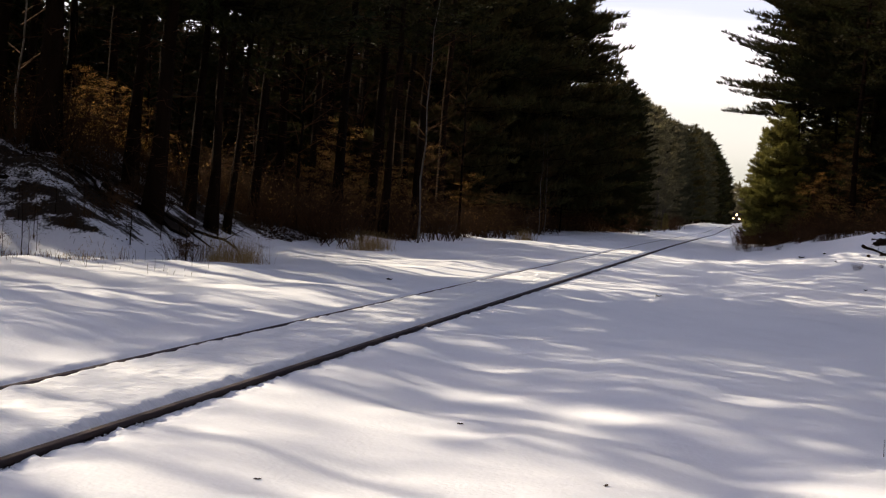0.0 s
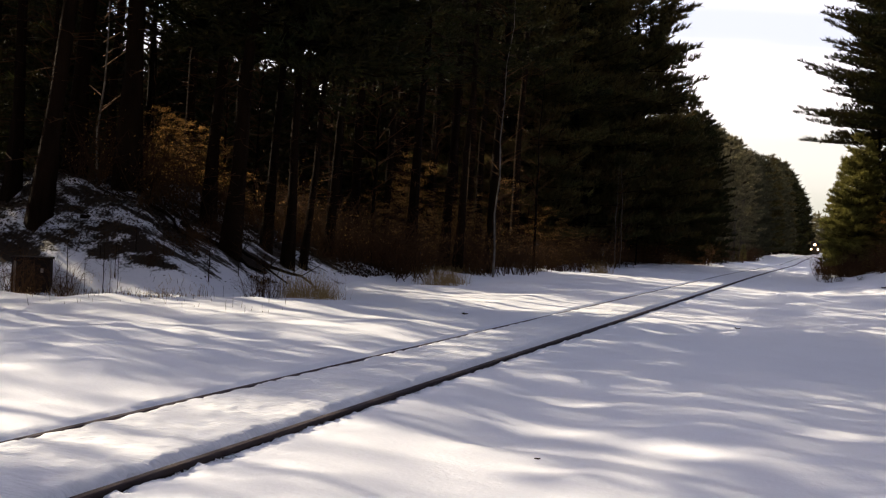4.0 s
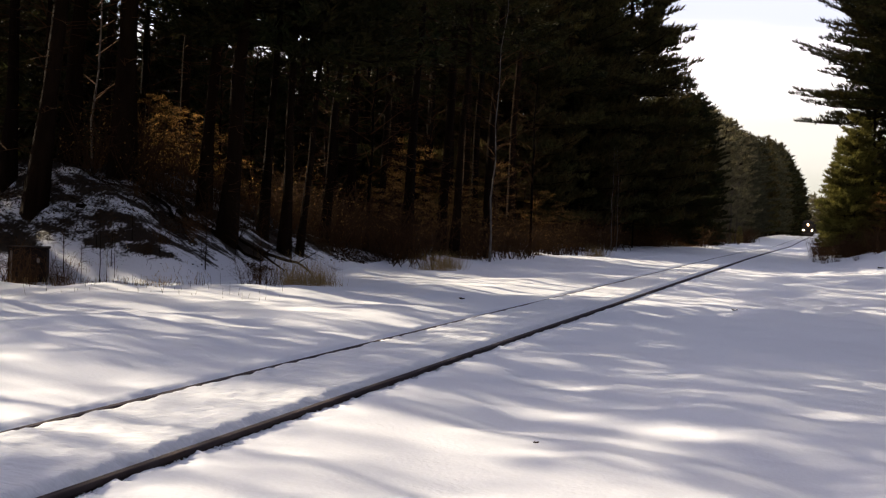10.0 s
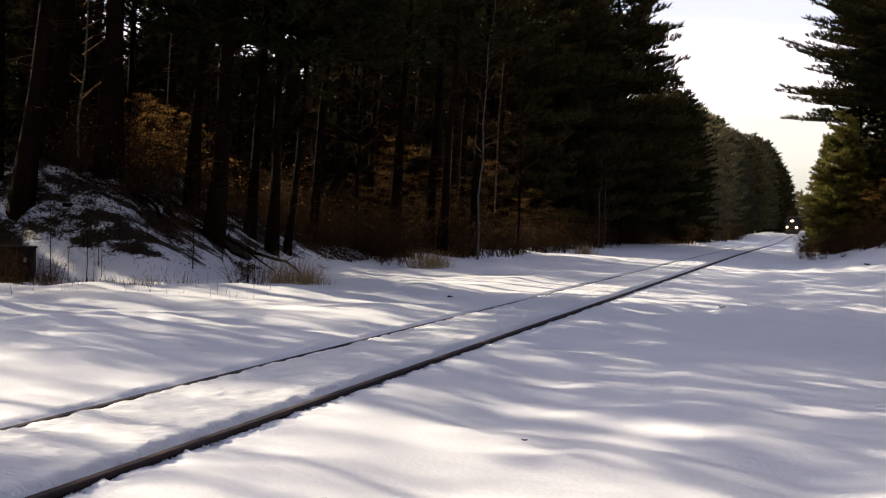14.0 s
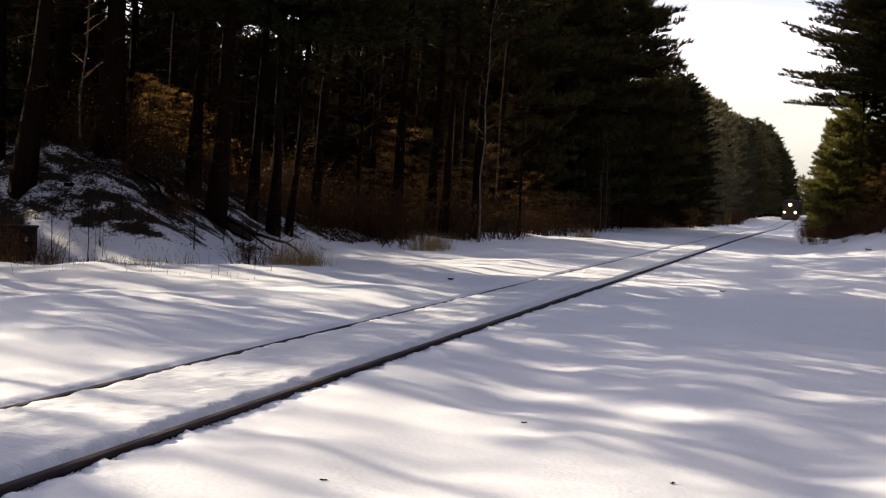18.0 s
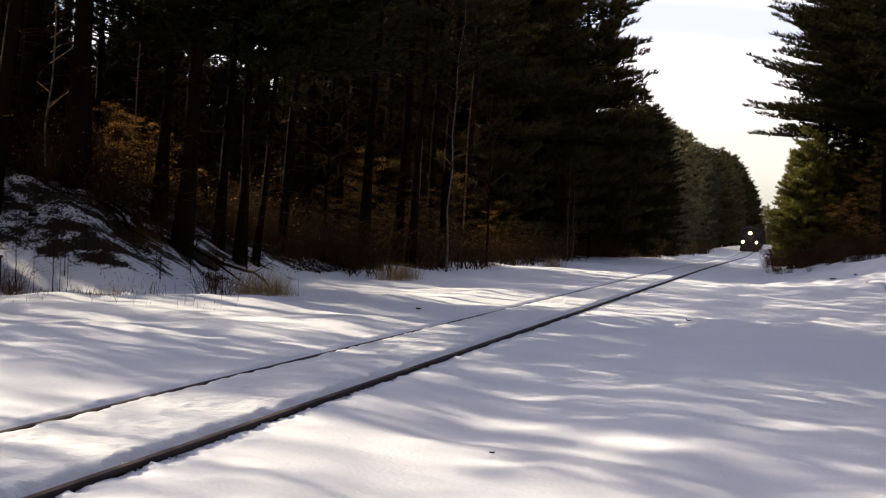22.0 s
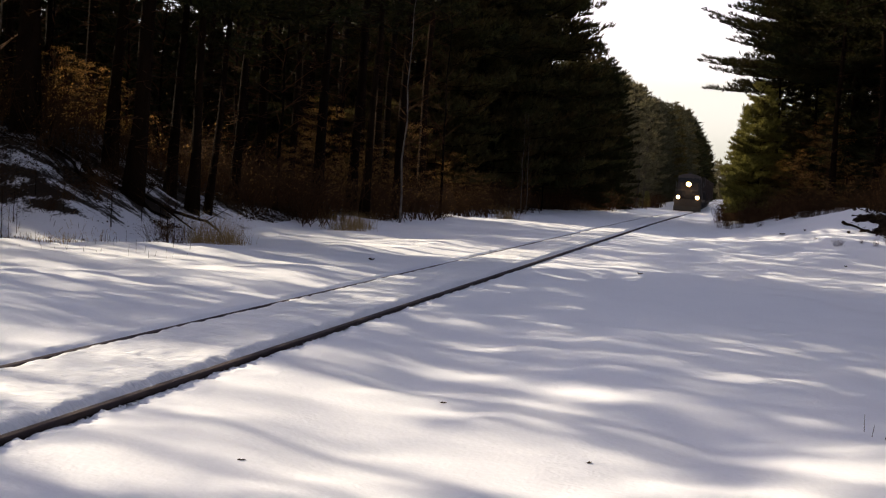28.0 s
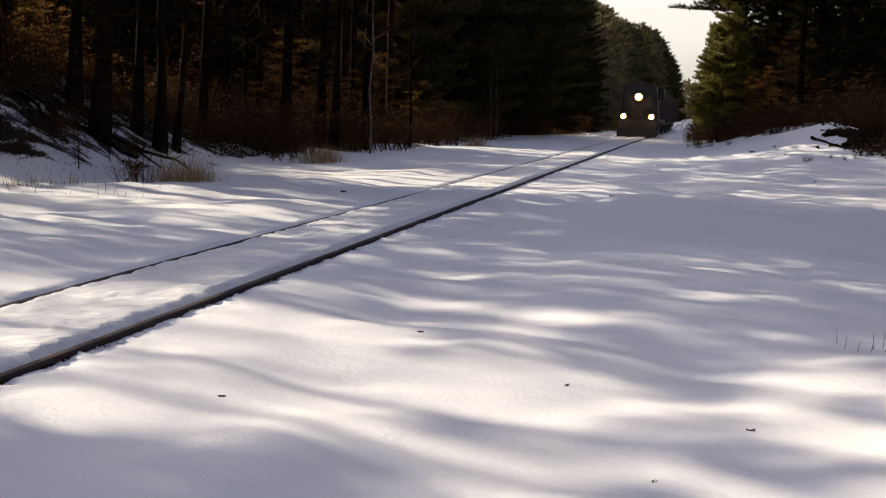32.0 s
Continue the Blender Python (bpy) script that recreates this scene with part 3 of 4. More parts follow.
def bush(seed, h, w, stems, leaves):
    rs = np.random.RandomState(seed)
    segs, pts = [], []
    for i in range(stems):
        a = rs.rand() * 6.28
        p0 = np.array([0.25 * w * rs.normal(), 0.25 * w * rs.normal(), -0.1])
        d = np.array([0.5 * math.cos(a), 0.5 * math.sin(a), 1.0]) * h * (0.5 + 0.6 * rs.rand())
        p1 = p0 + d * 0.5 + 0.08 * rs.normal(size=3)
        p2 = p0 + d + 0.2 * rs.normal(size=3)
        segs += [(p0, p1, 0.012, 0.008), (p1, p2, 0.008, 0.003)]
        for k in range(4):
            q = p1 + (p2 - p1) * rs.rand()
            e = q + 0.22 * h * rs.normal(size=3) * np.array([1, 1, 0.7])
            segs.append((q, e, 0.005, 0.002))
            pts.append(e)
    verts, faces = [], []
    if leaves:
        for i in range(leaves):
            p = pts[rs.randint(len(pts))] + 0.12 * rs.normal(size=3)
            u = rs.normal(size=3)
            u /= np.linalg.norm(u)
            x = np.cross(u, rs.normal(size=3))
            x /= np.linalg.norm(x)
            n = len(verts)
            s = 0.018 + 0.016 * rs.rand()
            verts += [p - u * s, p + x * s * 0.5, p + u * s, p - x * s * 0.5]
            faces.append((n, n + 1, n + 2, n + 3))
    return (two_tone("crown", verts, faces, TAN_LEAF, *sticks(segs, 3), TWIG),)


def grass_tuft(seed, h, w, n):
    rs = np.random.RandomState(seed)
    c = np.stack([w * rs.normal(size=n) * 0.5, w * rs.normal(size=n) * 0.35, np.full(n, 0.0)], 1)
    d = np.stack([0.35 * rs.normal(size=n), 0.35 * rs.normal(size=n), np.ones(n)], 1)
    v, f = blades(c, d, 1, h, 0.012, 0.10, rs)
    return mesh_of("blades", v, f, DRY_GRASS)


def two_tone(name, v, f, mat, v2, f2, mat2):
    """One mesh of foliage and the limbs that carry it."""
    n, k = len(v), len(f)
    me = mesh_of(name, list(v) + list(v2), list(f) + [tuple(i + n for i in q) for q in f2], mat)
    me.materials.append(mat2)
    idx = np.zeros(k + len(f2), dtype=np.int32)
    idx[k:] = 1
    me.polygons.foreach_set("material_index", idx)
    return me


PROTO = {}


def prototypes():
    for i in range(3):
        PROTO["forest", i] = pine(10 + i, 23 + i, 0.205, 8.5 + i * 0.7, 3.1, 0.85, 5, 11, 7, NEEDLE_SHADE, (0.42, 0.075), dead=46, keep=0.8)
        PROTO["edge", i] = pine(20 + i, 20 + 1.5 * i, 0.26, 1.4, 4.9, 0.60, 7, 26, 8, NEEDLE_SHADE, (0.36, 0.078), top_round=0.75, keep=0.93, low=0.75)
        # bank crowns spread wide above the view to deepen the bank's shade
        PROTO["bank", i] = pine(130 + i, 23 + i, 0.21, 8.8, 6.4, 0.8, 7, 20, 7, NEEDLE_SHADE, (0.55, 0.15), dead=40, keep=0.92, top_round=0.45)
        PROTO["plume", i] = plume(90 + i, 20, 0.26, 1.6, 6.2, (NEEDLE_LIT, NEEDLE_LIT, NEEDLE_SHADE)[i], gap=0.66, arms=7, top=0.45, low=0.8, density=1.2, blade=(0.36, 0.085), flat=1.4)
        PROTO["farplume", i] = plume(190 + i, 15, 0.2, 1.0, 3.6, (NEEDLE_HAZE, NEEDLE_FAR_HAZE, NEEDLE_LIT)[i], gap=0.8, top=0.40, low=0.75, density=0.72, blade=(0.46, 0.15), flat=1.2)
        PROTO["low", i] = pine(95 + i, 14 + i, 0.2, 0.8, 3.8, 0.7, 6, 9, 6, NEEDLE_SHADE, (0.6, 0.16), top_round=0.8, keep=0.95)
        PROTO["far", i] = pine(30 + i, 15 + i, 0.2, 1.2, 3.2, 0.75, 6, 13, 6, (NEEDLE_HAZE, NEEDLE_SHADE, NEEDLE_HAZE)[i], (0.42, 0.085), top_round=0.45, low=0.8)
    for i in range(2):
        PROTO["tiny", i] = pine(110 + i, 15, 0.2, 0.8, 3.8, 1.1, 5, 5, 4, (NEEDLE_SHADE, NEEDLE_HAZE)[i], (1.0, 0.42), top_round=0.7, keep=0.95)
        PROTO["mini", i] = pine(120 + i, 15, 0.2, 0.6, 3.8, 1.5, 5, 3, 4, (NEEDLE_SHADE, NEEDLE_HAZE)[i], (1.5, 0.6), top_round=0.7, keep=0.97)
        PROTO["tallplume", i] = plume(290 + i, 25, 0.30, 8.9, 7.1, NEEDLE_SHADE, gap=0.62, arms=11, top=0.22, low=0.96, density=1.35, blade=(0.25, 0.06), flat=0.8)
        PROTO["young", i] = plume(40 + i, 9.0 + i, 0.09, 1.2, 2.6, NEEDLE_YOUNG, gap=0.5, arms=8, top=0.55, low=0.8, density=1.9, blade=(0.27, 0.06), flat=1.2)
        PROTO["pale", i] = leafy(65 + i, 11, 0.09, 0, None, GREY_TWIG, 3.0, limbs=40, first=0.12, twig=GREY_TWIG)
        PROTO["beech", i] = leafy(50 + i, 6.5, 0.045, 4200, TAN_LEAF, TWIG, 3.1, 0.030, first=0.12, limbs=26)
        PROTO["bare", i] = leafy(60 + i, 11, (0.08, 0.045)[i], 0, None, (BARK, PALE_BARK)[i], 2.2, limbs=26)
        PROTO["grass", i] = (grass_tuft(80 + i, 0.75, 0.8, 420),)
    # trees with only a small high crown, made to shade chosen snow
    PROTO["slim", 1] = pine(78, 17.5, 0.15, 13.2, 0.8, 0.6, 5, 8, 6, NEEDLE_SHADE, (0.36, 0.08), dead=30)
    PROTO["slim", 0] = pine(77, 17.5, 0.15, 13.0, 1.35, 0.5, 6, 10, 7, NEEDLE_SHADE, (0.36, 0.08), dead=30)
    for i in range(3):
        PROTO["bush", i] = bush(70 + i, 1.3, 1.1, 34, (0, 40, 120)[i])


NAMES = {k: ("trunk", "crown") for k in ("forest", "edge", "far", "young", "beech", "bare", "low", "bank", "plume", "tallplume", "farplume", "pale", "slim")}
NAMES["bush"] = ("crown",)
NAMES["grass"] = ("clump",)
TAGS = {"forest": ("pine_tree", "tall dark pine with a bare trunk standing in the snowy woods", "tree", "pines of the wood"),
        "bank": ("pine_tree", "tall dark pine leaning over the snowy wooded bank", "tree", "pines of the wood"),
        "edge": ("pine_tree", "tall dense dark green pine at the edge of the wood", "tree", "pines at the wood's edge"),
        "far": ("pine_tree", "distant grey-green pine beside the railway line", "tree", "distant pines along the line"),
        "young": ("young_pine", "young yellow-green sunlit pine on the snowy bank", "tree", "young pines"),
        "beech": ("beech_sapling", "slender sapling with golden-brown withered leaves in the wood", "tree", "leaf-holding saplings"),
        "bare": ("bare_tree", "thin leafless tree with fine twigs among the pines", "tree", "bare trees"),
        "bush": ("shrub", "tangled brown leafless shrub at the wood's foot in snow", "shrub", "shrubs along the wood's edge"),
        "low": ("pine_tree", "dense dark evergreen deep in the snowy wood", "tree", "evergreens deep in the wood"),
        "plume": ("pine_tree", "dark pine with soft layered sprays at the wood's edge", "tree", "pines at the wood's edge"),
        "tallplume": ("pine_tree", "tall pine with long flat sprays reaching over the line", "tree", "pines at the wood's edge"),
        "farplume": ("pine_tree", "round-topped grey-green pine beside the railway line", "tree", "distant pines along the line"),
        "slim": ("pine_tree", "slender high-crowned pine added out of view to shade the snow", "tree", "pines of the wood"),
        "pale": ("bare_tree", "pale leafless tree with many fine grey twigs", "tree", "bare trees"),
        "grass": ("grass_tuft", "clump of dry golden grass sticking out of snow", "grass", "dry grass clumps")}


def plant(kind, i, x, y, scale=1.0, turn=None, lean=(0, 0), sink=0.0):
    name, label, cat, group = TAGS[kind]
    turn = random.random() * 360 if turn is None else turn
    ob = thing(name, pose(x, y, gz(x, y) - sink, lean[0], lean[1], 0) @ pose(0, 0, 0, 0, 0, turn) @ Matrix.Scale(scale, 4), label, cat, group)
    for nm, me in zip(NAMES[kind], PROTO[kind, i]):
        if me:
            child(nm, me, ob)
    return ob


def woods(name, label, spots):
    """Trees too far off or too hidden to tell apart, as one object. spots: x, y, scale, kind of crown."""
    vs, fs, mats, n = [], [], [], 0
    for x, y, sc, k in spots:
        proto = PROTO["mini" if y > 150 or y < 20 or x > 12 else "tiny", k]
        for me, slot in ((proto[1], 0), (proto[0], 1)):
            co = np.empty(len(me.vertices) * 3)
            me.vertices.foreach_get("co", co)
            a = random.random() * 6.28
            co = co.reshape(-1, 3) * sc
            r = np.stack([co[:, 0] * math.cos(a) - co[:, 1] * math.sin(a) + x, co[:, 0] * math.sin(a) + co[:, 1] * math.cos(a) + y, co[:, 2] + gz(x, y)], 1)
            vs += r.tolist()
            for q in me.polygons:
                fs.append(tuple(i + n for i in q.vertices))
                mats.append(2 if slot or len(q.vertices) == 4 else k)
            n += len(r)
    me = mesh_of(name, vs, fs, NEEDLE_SHADE)
    me.materials.append(NEEDLE_HAZE)
    me.materials.append(BARK)
    me.polygons.foreach_set("material_index", np.array(mats, dtype=np.int32))
    return tagged(new(name, me), label, "woods", kind="stuff")


def polar(az, d):
    return d * math.sin(radians(az)), d * math.cos(radians(az))


def wood_front(y):
    """x of the wood's edge on the left at y."""
    return float(np.interp(y, [-40, 18, 24, 29, 41, 56, 73, 95, 112, 640], [-24, -21, -18, -14.2, -13.6, -12.8, -12.4, -11.8, -11.2, -15]))


def make_woods():
    random.seed(3)
    # trunks that stand out along the bank: azimuth, distance, girth scale, lean
    front = [(-37.4, 36.5, 0.9, 2), (-36.2, 33.5, 0.8, 1), (-35.1, 31.6, 1.05, 6.5), (-33.7, 35.5, 1.1, 3), (-31.5, 33, 1.25, 1.2), (-30.8, 37, 0.5, 2), (-28.9, 40, 0.85, 1), (-27.9, 34, 0.85, 3),
             (-26.9, 31.5, 0.85, 2.5), (-25.3, 34, 0.62, 2), (-24.3, 33, 0.62, 1), (-23.6, 34, 0.5, 5), (-22.5, 38, 0.7, 3), (-21.5, 44, 0.9, 1), (-20.1, 46, 0.7, 2), (-18.8, 43, 0.85, 1), (-17.3, 48, 0.9, 2), (-16.6, 47, 0.75, 1), (-15.2, 50, 0.9, 1)]
    for az, d, s, tilt in front:
        x, y = polar(az, d)
        wide = d < 36 and s > 0.6
        plant("bank" if wide else "forest", random.randrange(3), x, y, s, None, (random.uniform(-1, 1), tilt), 0.15)
    placed = [polar(az, d) for az, d, s, tilt in front]

    def free(x, y, gap):
        if any((x - a) ** 2 + (y - b) ** 2 < gap * gap for a, b in placed):
            return False
        placed.append((x, y))
        return True

    # the wood behind
    n = 0
    for k in range(2600):
        y = random.uniform(0, 87)
        x = wood_front(y) - 2.0 - random.random() ** 1.3 * 44
        lane = 0.309 * x + 0.951 * y
        if (3.7 < lane < 11.2 and -36 < x < -15 or 5.2 < lane < 10 and x < -15 or 16.3 < lane < 20.6 and -56 < x < -19 or 23.0 < lane < 29.5 and -66 < x < -19.5 or 46.5 < lane < 52 and -60 < x < -16.5) and y < 72:
            continue
        if 13.5 < lane < 23 and random.random() < 0.6:
            continue
        if n < 120 and free(x, y, 3.3):
            i, size, lean, turn = random.randrange(3), random.uniform(0.7, 1.1), (random.uniform(-2, 2), random.uniform(-2, 2)), random.random() * 360
            n += 1
            # a thinner part of the wood, where the sky shows between the trunks
            if not (-33 < math.degrees(math.atan2(x, y)) < -23.5 and math.hypot(x, y) > 43 and n % 3 == 0):
                plant("forest", i, x, y, size, turn, lean)
    # unseen pines, added to cast shade bands along the sun's lanes
    for lane, x in ((2.9, -31), (0.6, -33), (13.5, -23), (12.4, -20)):
        plant("forest", random.randrange(3), x, (lane - 0.309 * x) / 0.951, random.uniform(0.9, 1.1))
    for lane, x in ((22.0, -34), (21.3, -27), (19.6, -36), (18.2, -28)):
        plant("forest", random.randrange(3), x, (lane - 0.309 * x) / 0.951, 1.0)
    for lane, x in ((2.2, -24), (1.9, -30)):
        plant("edge", random.randrange(3), x, (lane - 0.309 * x) / 0.951, 1.0)
    # thin unseen trees in the sunny gap, added to streak the snow with shade
    for k in range(11):
        x = random.uniform(-54, -30)
        plant("bare", 0, x, (5.2 + 0.43 * k + random.uniform(-0.2, 0.2) - 0.309 * x) / 0.951, random.uniform(1.6, 2.2))
    for k in range(6):
        x = random.uniform(-62, -46)
        plant("pale", k % 2, x, (6.9 + 0.5 * k + random.uniform(-0.15, 0.15) - 0.309 * x) / 0.951, random.uniform(1.6, 1.9))
    # slim pines out of view, added to shade single spots of snow
    plant("slim", 1, -29, 12.2, 1.0)
    plant("slim", 1, -31.5, 12.6, 1.02)
    plant("slim", 0, -27, 18.9, 1.0)
    plant("slim", 1, -28.5, 16.4, 1.05)
    plant("slim", 0, -38, 30.7, 0.98)
    # small evergreens out of view, added to keep sun off the bank
    plant("low", 0, -27, 30.6, 0.5)
    for k, (x, y, s) in enumerate(((-27.4, 26.7, 0.40), (-28.4, 27.9, 0.43), (-29.0, 29.9, 0.54), (-26.0, 29.2, 0.40))):
        plant("low", k % 3, x, y, s, 70 * k)
    # evergreens that close it
    spots = []
    for k in range(240):
        az, d = random.uniform(-44, -9), random.uniform(44, 105)
        x, y = polar(az, d)
        if x < wood_front(y) - 9 and not ((22.5 < 0.309 * x + 0.951 * y < 30 or 46 < 0.309 * x + 0.951 * y < 52) and x > -50):
            tall = min(9.5 if -33 < az < -22 else 20.0, 0.52 * (-x - 8))
            spots.append((x, y, tall * random.uniform(0.8, 1.0) / 15, 0))
    woods("deep_woods", "dense dark evergreens deep in the snowy wood", spots)
    # dense pine mostly out of view, added to darken the bank
    for x, y, s in ((-25.5, 32, 0.6),):
        plant("edge", random.randrange(3), x, y, s)
    # dense edge towards the gap
    for kind, x, y, s in (("plume", -13.4, 84, 1.08), ("plume", -12.0, 97.5, 0.58), ("plume", -11.4, 104, 0.62), ("plume", -11.9, 111, 0.66), ("plume", -13.2, 90.5, 0.5), ("plume", -19.4, 128, 1.12), ("plume", -24, 126, 1.15), ("plume", -15.6, 97, 0.62), ("plume", -15.2, 74, 1.0), ("plume", -16.6, 64.5, 0.95), ("edge", -15.4, 78.5, 1.0),
                          ("edge", -22, 65, 1.1), ("edge", -19, 70, 1.1), ("edge", -18, 80, 1.1), ("edge", -17.6, 84.5, 1.2), ("low", -28, 80, 1.6), ("low", -24, 84, 1.6),
                          ("low", -33, 76, 1.6), ("low", -38, 72, 1.6), ("low", -31, 88, 1.6), ("low", -37, 96, 1.6), ("low", -41, 88, 1.6), ("low", -46, 82, 1.6)):
        i = random.randrange(3)
        # small plumes take the needles with shade in their colour
        plant(kind, 2 if s < 0.7 else i % 2, x, y, s)
    for x, y, s in ((-14.6, 58, 0.95), (-15.4, 54.5, 0.9), (-16.3, 50.5, 0.9), (-17.4, 57, 1.0), (-18.6, 53, 1.0)):
        plant("forest", random.randrange(3), x, y, s)
    # further along the left of the line
    far_spots = []
    y = 118
    while y < 560:
        tall = float(np.interp(y, [100, 116, 143, 196, 286, 400], [9.5, 11.0, 13.6, 16.0, 20.5, 22.5]))
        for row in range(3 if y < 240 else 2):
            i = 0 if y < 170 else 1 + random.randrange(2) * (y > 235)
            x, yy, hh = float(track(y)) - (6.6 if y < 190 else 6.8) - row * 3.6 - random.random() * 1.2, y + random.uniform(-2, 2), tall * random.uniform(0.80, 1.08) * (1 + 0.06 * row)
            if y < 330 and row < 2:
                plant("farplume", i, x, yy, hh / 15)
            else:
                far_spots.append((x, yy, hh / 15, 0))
        y += 4.5 + y * 0.02
    # right of the line
    for kind, x, y, s in (("tallplume", 4.0, 90, 1.04), ("edge", 5.2, 95, 0.95), ("tallplume", 6.4, 80, 0.95), ("tallplume", 6.0, 97, 1.1), ("forest", 7.6, 74, 1.05), ("forest", 6.6, 67, 1.0), ("forest", 8.8, 66, 1.05), ("forest", 10.5, 69, 1.1), ("forest", 4.9, 73, 0.9),
                          ("forest", 11.2, 61, 1.0), ("edge", 14, 74, 1.1), ("edge", 8.5, 80, 0.9), ("edge", 12.5, 78, 1.0), ("edge", 7.2, 92, 0.9), ("edge", 15.5, 68, 0.9),
                          ("edge", 9.5, 85, 1.1), ("low", 12, 90, 1.3), ("low", 17, 76, 1.3), ("low", 19, 68, 1.3), ("low", 8.2, 76, 0.8), ("low", 10.5, 71, 0.8), ("low", 13, 66, 0.85), ("low", 14.5, 61, 0.8), ("low", 6.2, 82, 0.7)):
        plant(kind, random.randrange(2), x, y, s)
    for x, y, s in ((0.55, 87, 0.88), (1.1, 86.2, 0.92), (0.4, 90.5, 0.86), (2.0, 93, 0.95), (4.6, 93.5, 1.1)):
        plant("young", random.randrange(2), x, y, s)
    plant("beech", 0, 3.2, 83, 0.62, 40)
    # dark pines standing in for the tall pine's shaded lower limbs
    plant("edge", 0, 2.2, 89.5, 0.62, 120)
    plant("edge", 1, 4.6, 88.0, 0.62, 10)
    y = 102
    while y < 580:
        for row in range(3):
            x, yy, hh = float(track(y)) + 8.0 + 0.008 * y + row * 3.2 + random.random() * 1.5, y + random.uniform(-2, 2), 15 * float(np.interp(y, [100, 160, 300], [0.55, 0.75, 0.9])) * random.uniform(0.85, 1.1)
            if y < 130 and row < 2:
                plant("far", random.randrange(3), x, yy, hh / 16)
            else:
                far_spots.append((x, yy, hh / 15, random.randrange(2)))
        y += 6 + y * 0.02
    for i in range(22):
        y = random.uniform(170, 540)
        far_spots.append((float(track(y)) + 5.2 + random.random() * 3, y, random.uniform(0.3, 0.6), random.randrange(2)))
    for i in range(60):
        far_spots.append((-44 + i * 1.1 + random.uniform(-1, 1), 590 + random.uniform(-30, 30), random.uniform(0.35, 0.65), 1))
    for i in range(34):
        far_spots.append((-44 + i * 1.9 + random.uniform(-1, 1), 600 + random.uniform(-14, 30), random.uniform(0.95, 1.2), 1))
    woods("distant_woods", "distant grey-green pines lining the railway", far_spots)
    # the wood on the near right, beside and behind the camera
    # mostly unseen trees, added to cut the sky light from there
    spots = []
    for k in range(70):
        y = random.uniform(-40, 50)
        x = max(9.0, 0.2 * y + 6.5) + 3 + random.random() ** 1.5 * 16
        spots.append((x, y, random.uniform(1.2, 1.6), 0))
    for x, y in ((9.5, 73), (11.5, 71), (13, 68), (15, 64), (10.5, 78), (14, 73), (16.5, 69), (12, 84), (8.8, 86)):
        spots.append((x, y, 0.85, 0))
    for k in range(8):
        y = random.uniform(-34, -10)
        spots.append((random.uniform(-27, -11.5), y, random.uniform(1.3, 1.7), 0))
    for k in range(20):
        spots.append((random.uniform(-30, 14), random.uniform(-48, -26), random.uniform(0.9, 1.4), 0))
    woods("near_woods", "dark pine wood across the line, mostly unseen, added to block sky light", spots)


def fallen_log(x, y, L, turn, r, bend=1.0):
    rs = np.random.RandomState(int(abs(x * 100)))
    z = gz(x, y)
    dx, dy = math.cos(radians(turn)) * L / 2, math.sin(radians(turn)) * L / 2
    a, b = Vector((x - dx, y - dy, gz(x - dx, y - dy) + r * 0.7 * bend)), Vector((x + dx, y + dy, gz(x + dx, y + dy) + r * 0.7 * bend))
    ob = thing("fallen_log", Matrix.Translation((x, y, z)), "dark fallen branch lying on the snowy bank", "log", "fallen branches")
    o = Vector((x, y, z))
    pts = [a.lerp(b, k / 5) - o + Vector((0.2 * rs.normal(), 0.2 * rs.normal(), 0.22 * rs.rand())) * L * 0.24 * bend for k in range(6)]
    segs = [(pts[k], pts[k + 1], r * (1 - 0.13 * k), r * (0.87 - 0.13 * k)) for k in range(5)]
    v, f = sticks(segs, 7)
    child("stem", mesh_of("stem", v, f, BARK, True), ob)
    for k in range(1, 5):
        q = pts[k]
        v, f = sticks([(q, q + Vector((0.3 * rs.normal(), 0.3 * rs.normal(), 0.2 + 0.3 * rs.rand())) * L * 0.5 * bend, r * 0.3, 0.006)], 4)
        child("stub", mesh_of("stub", v, f, BARK), ob)


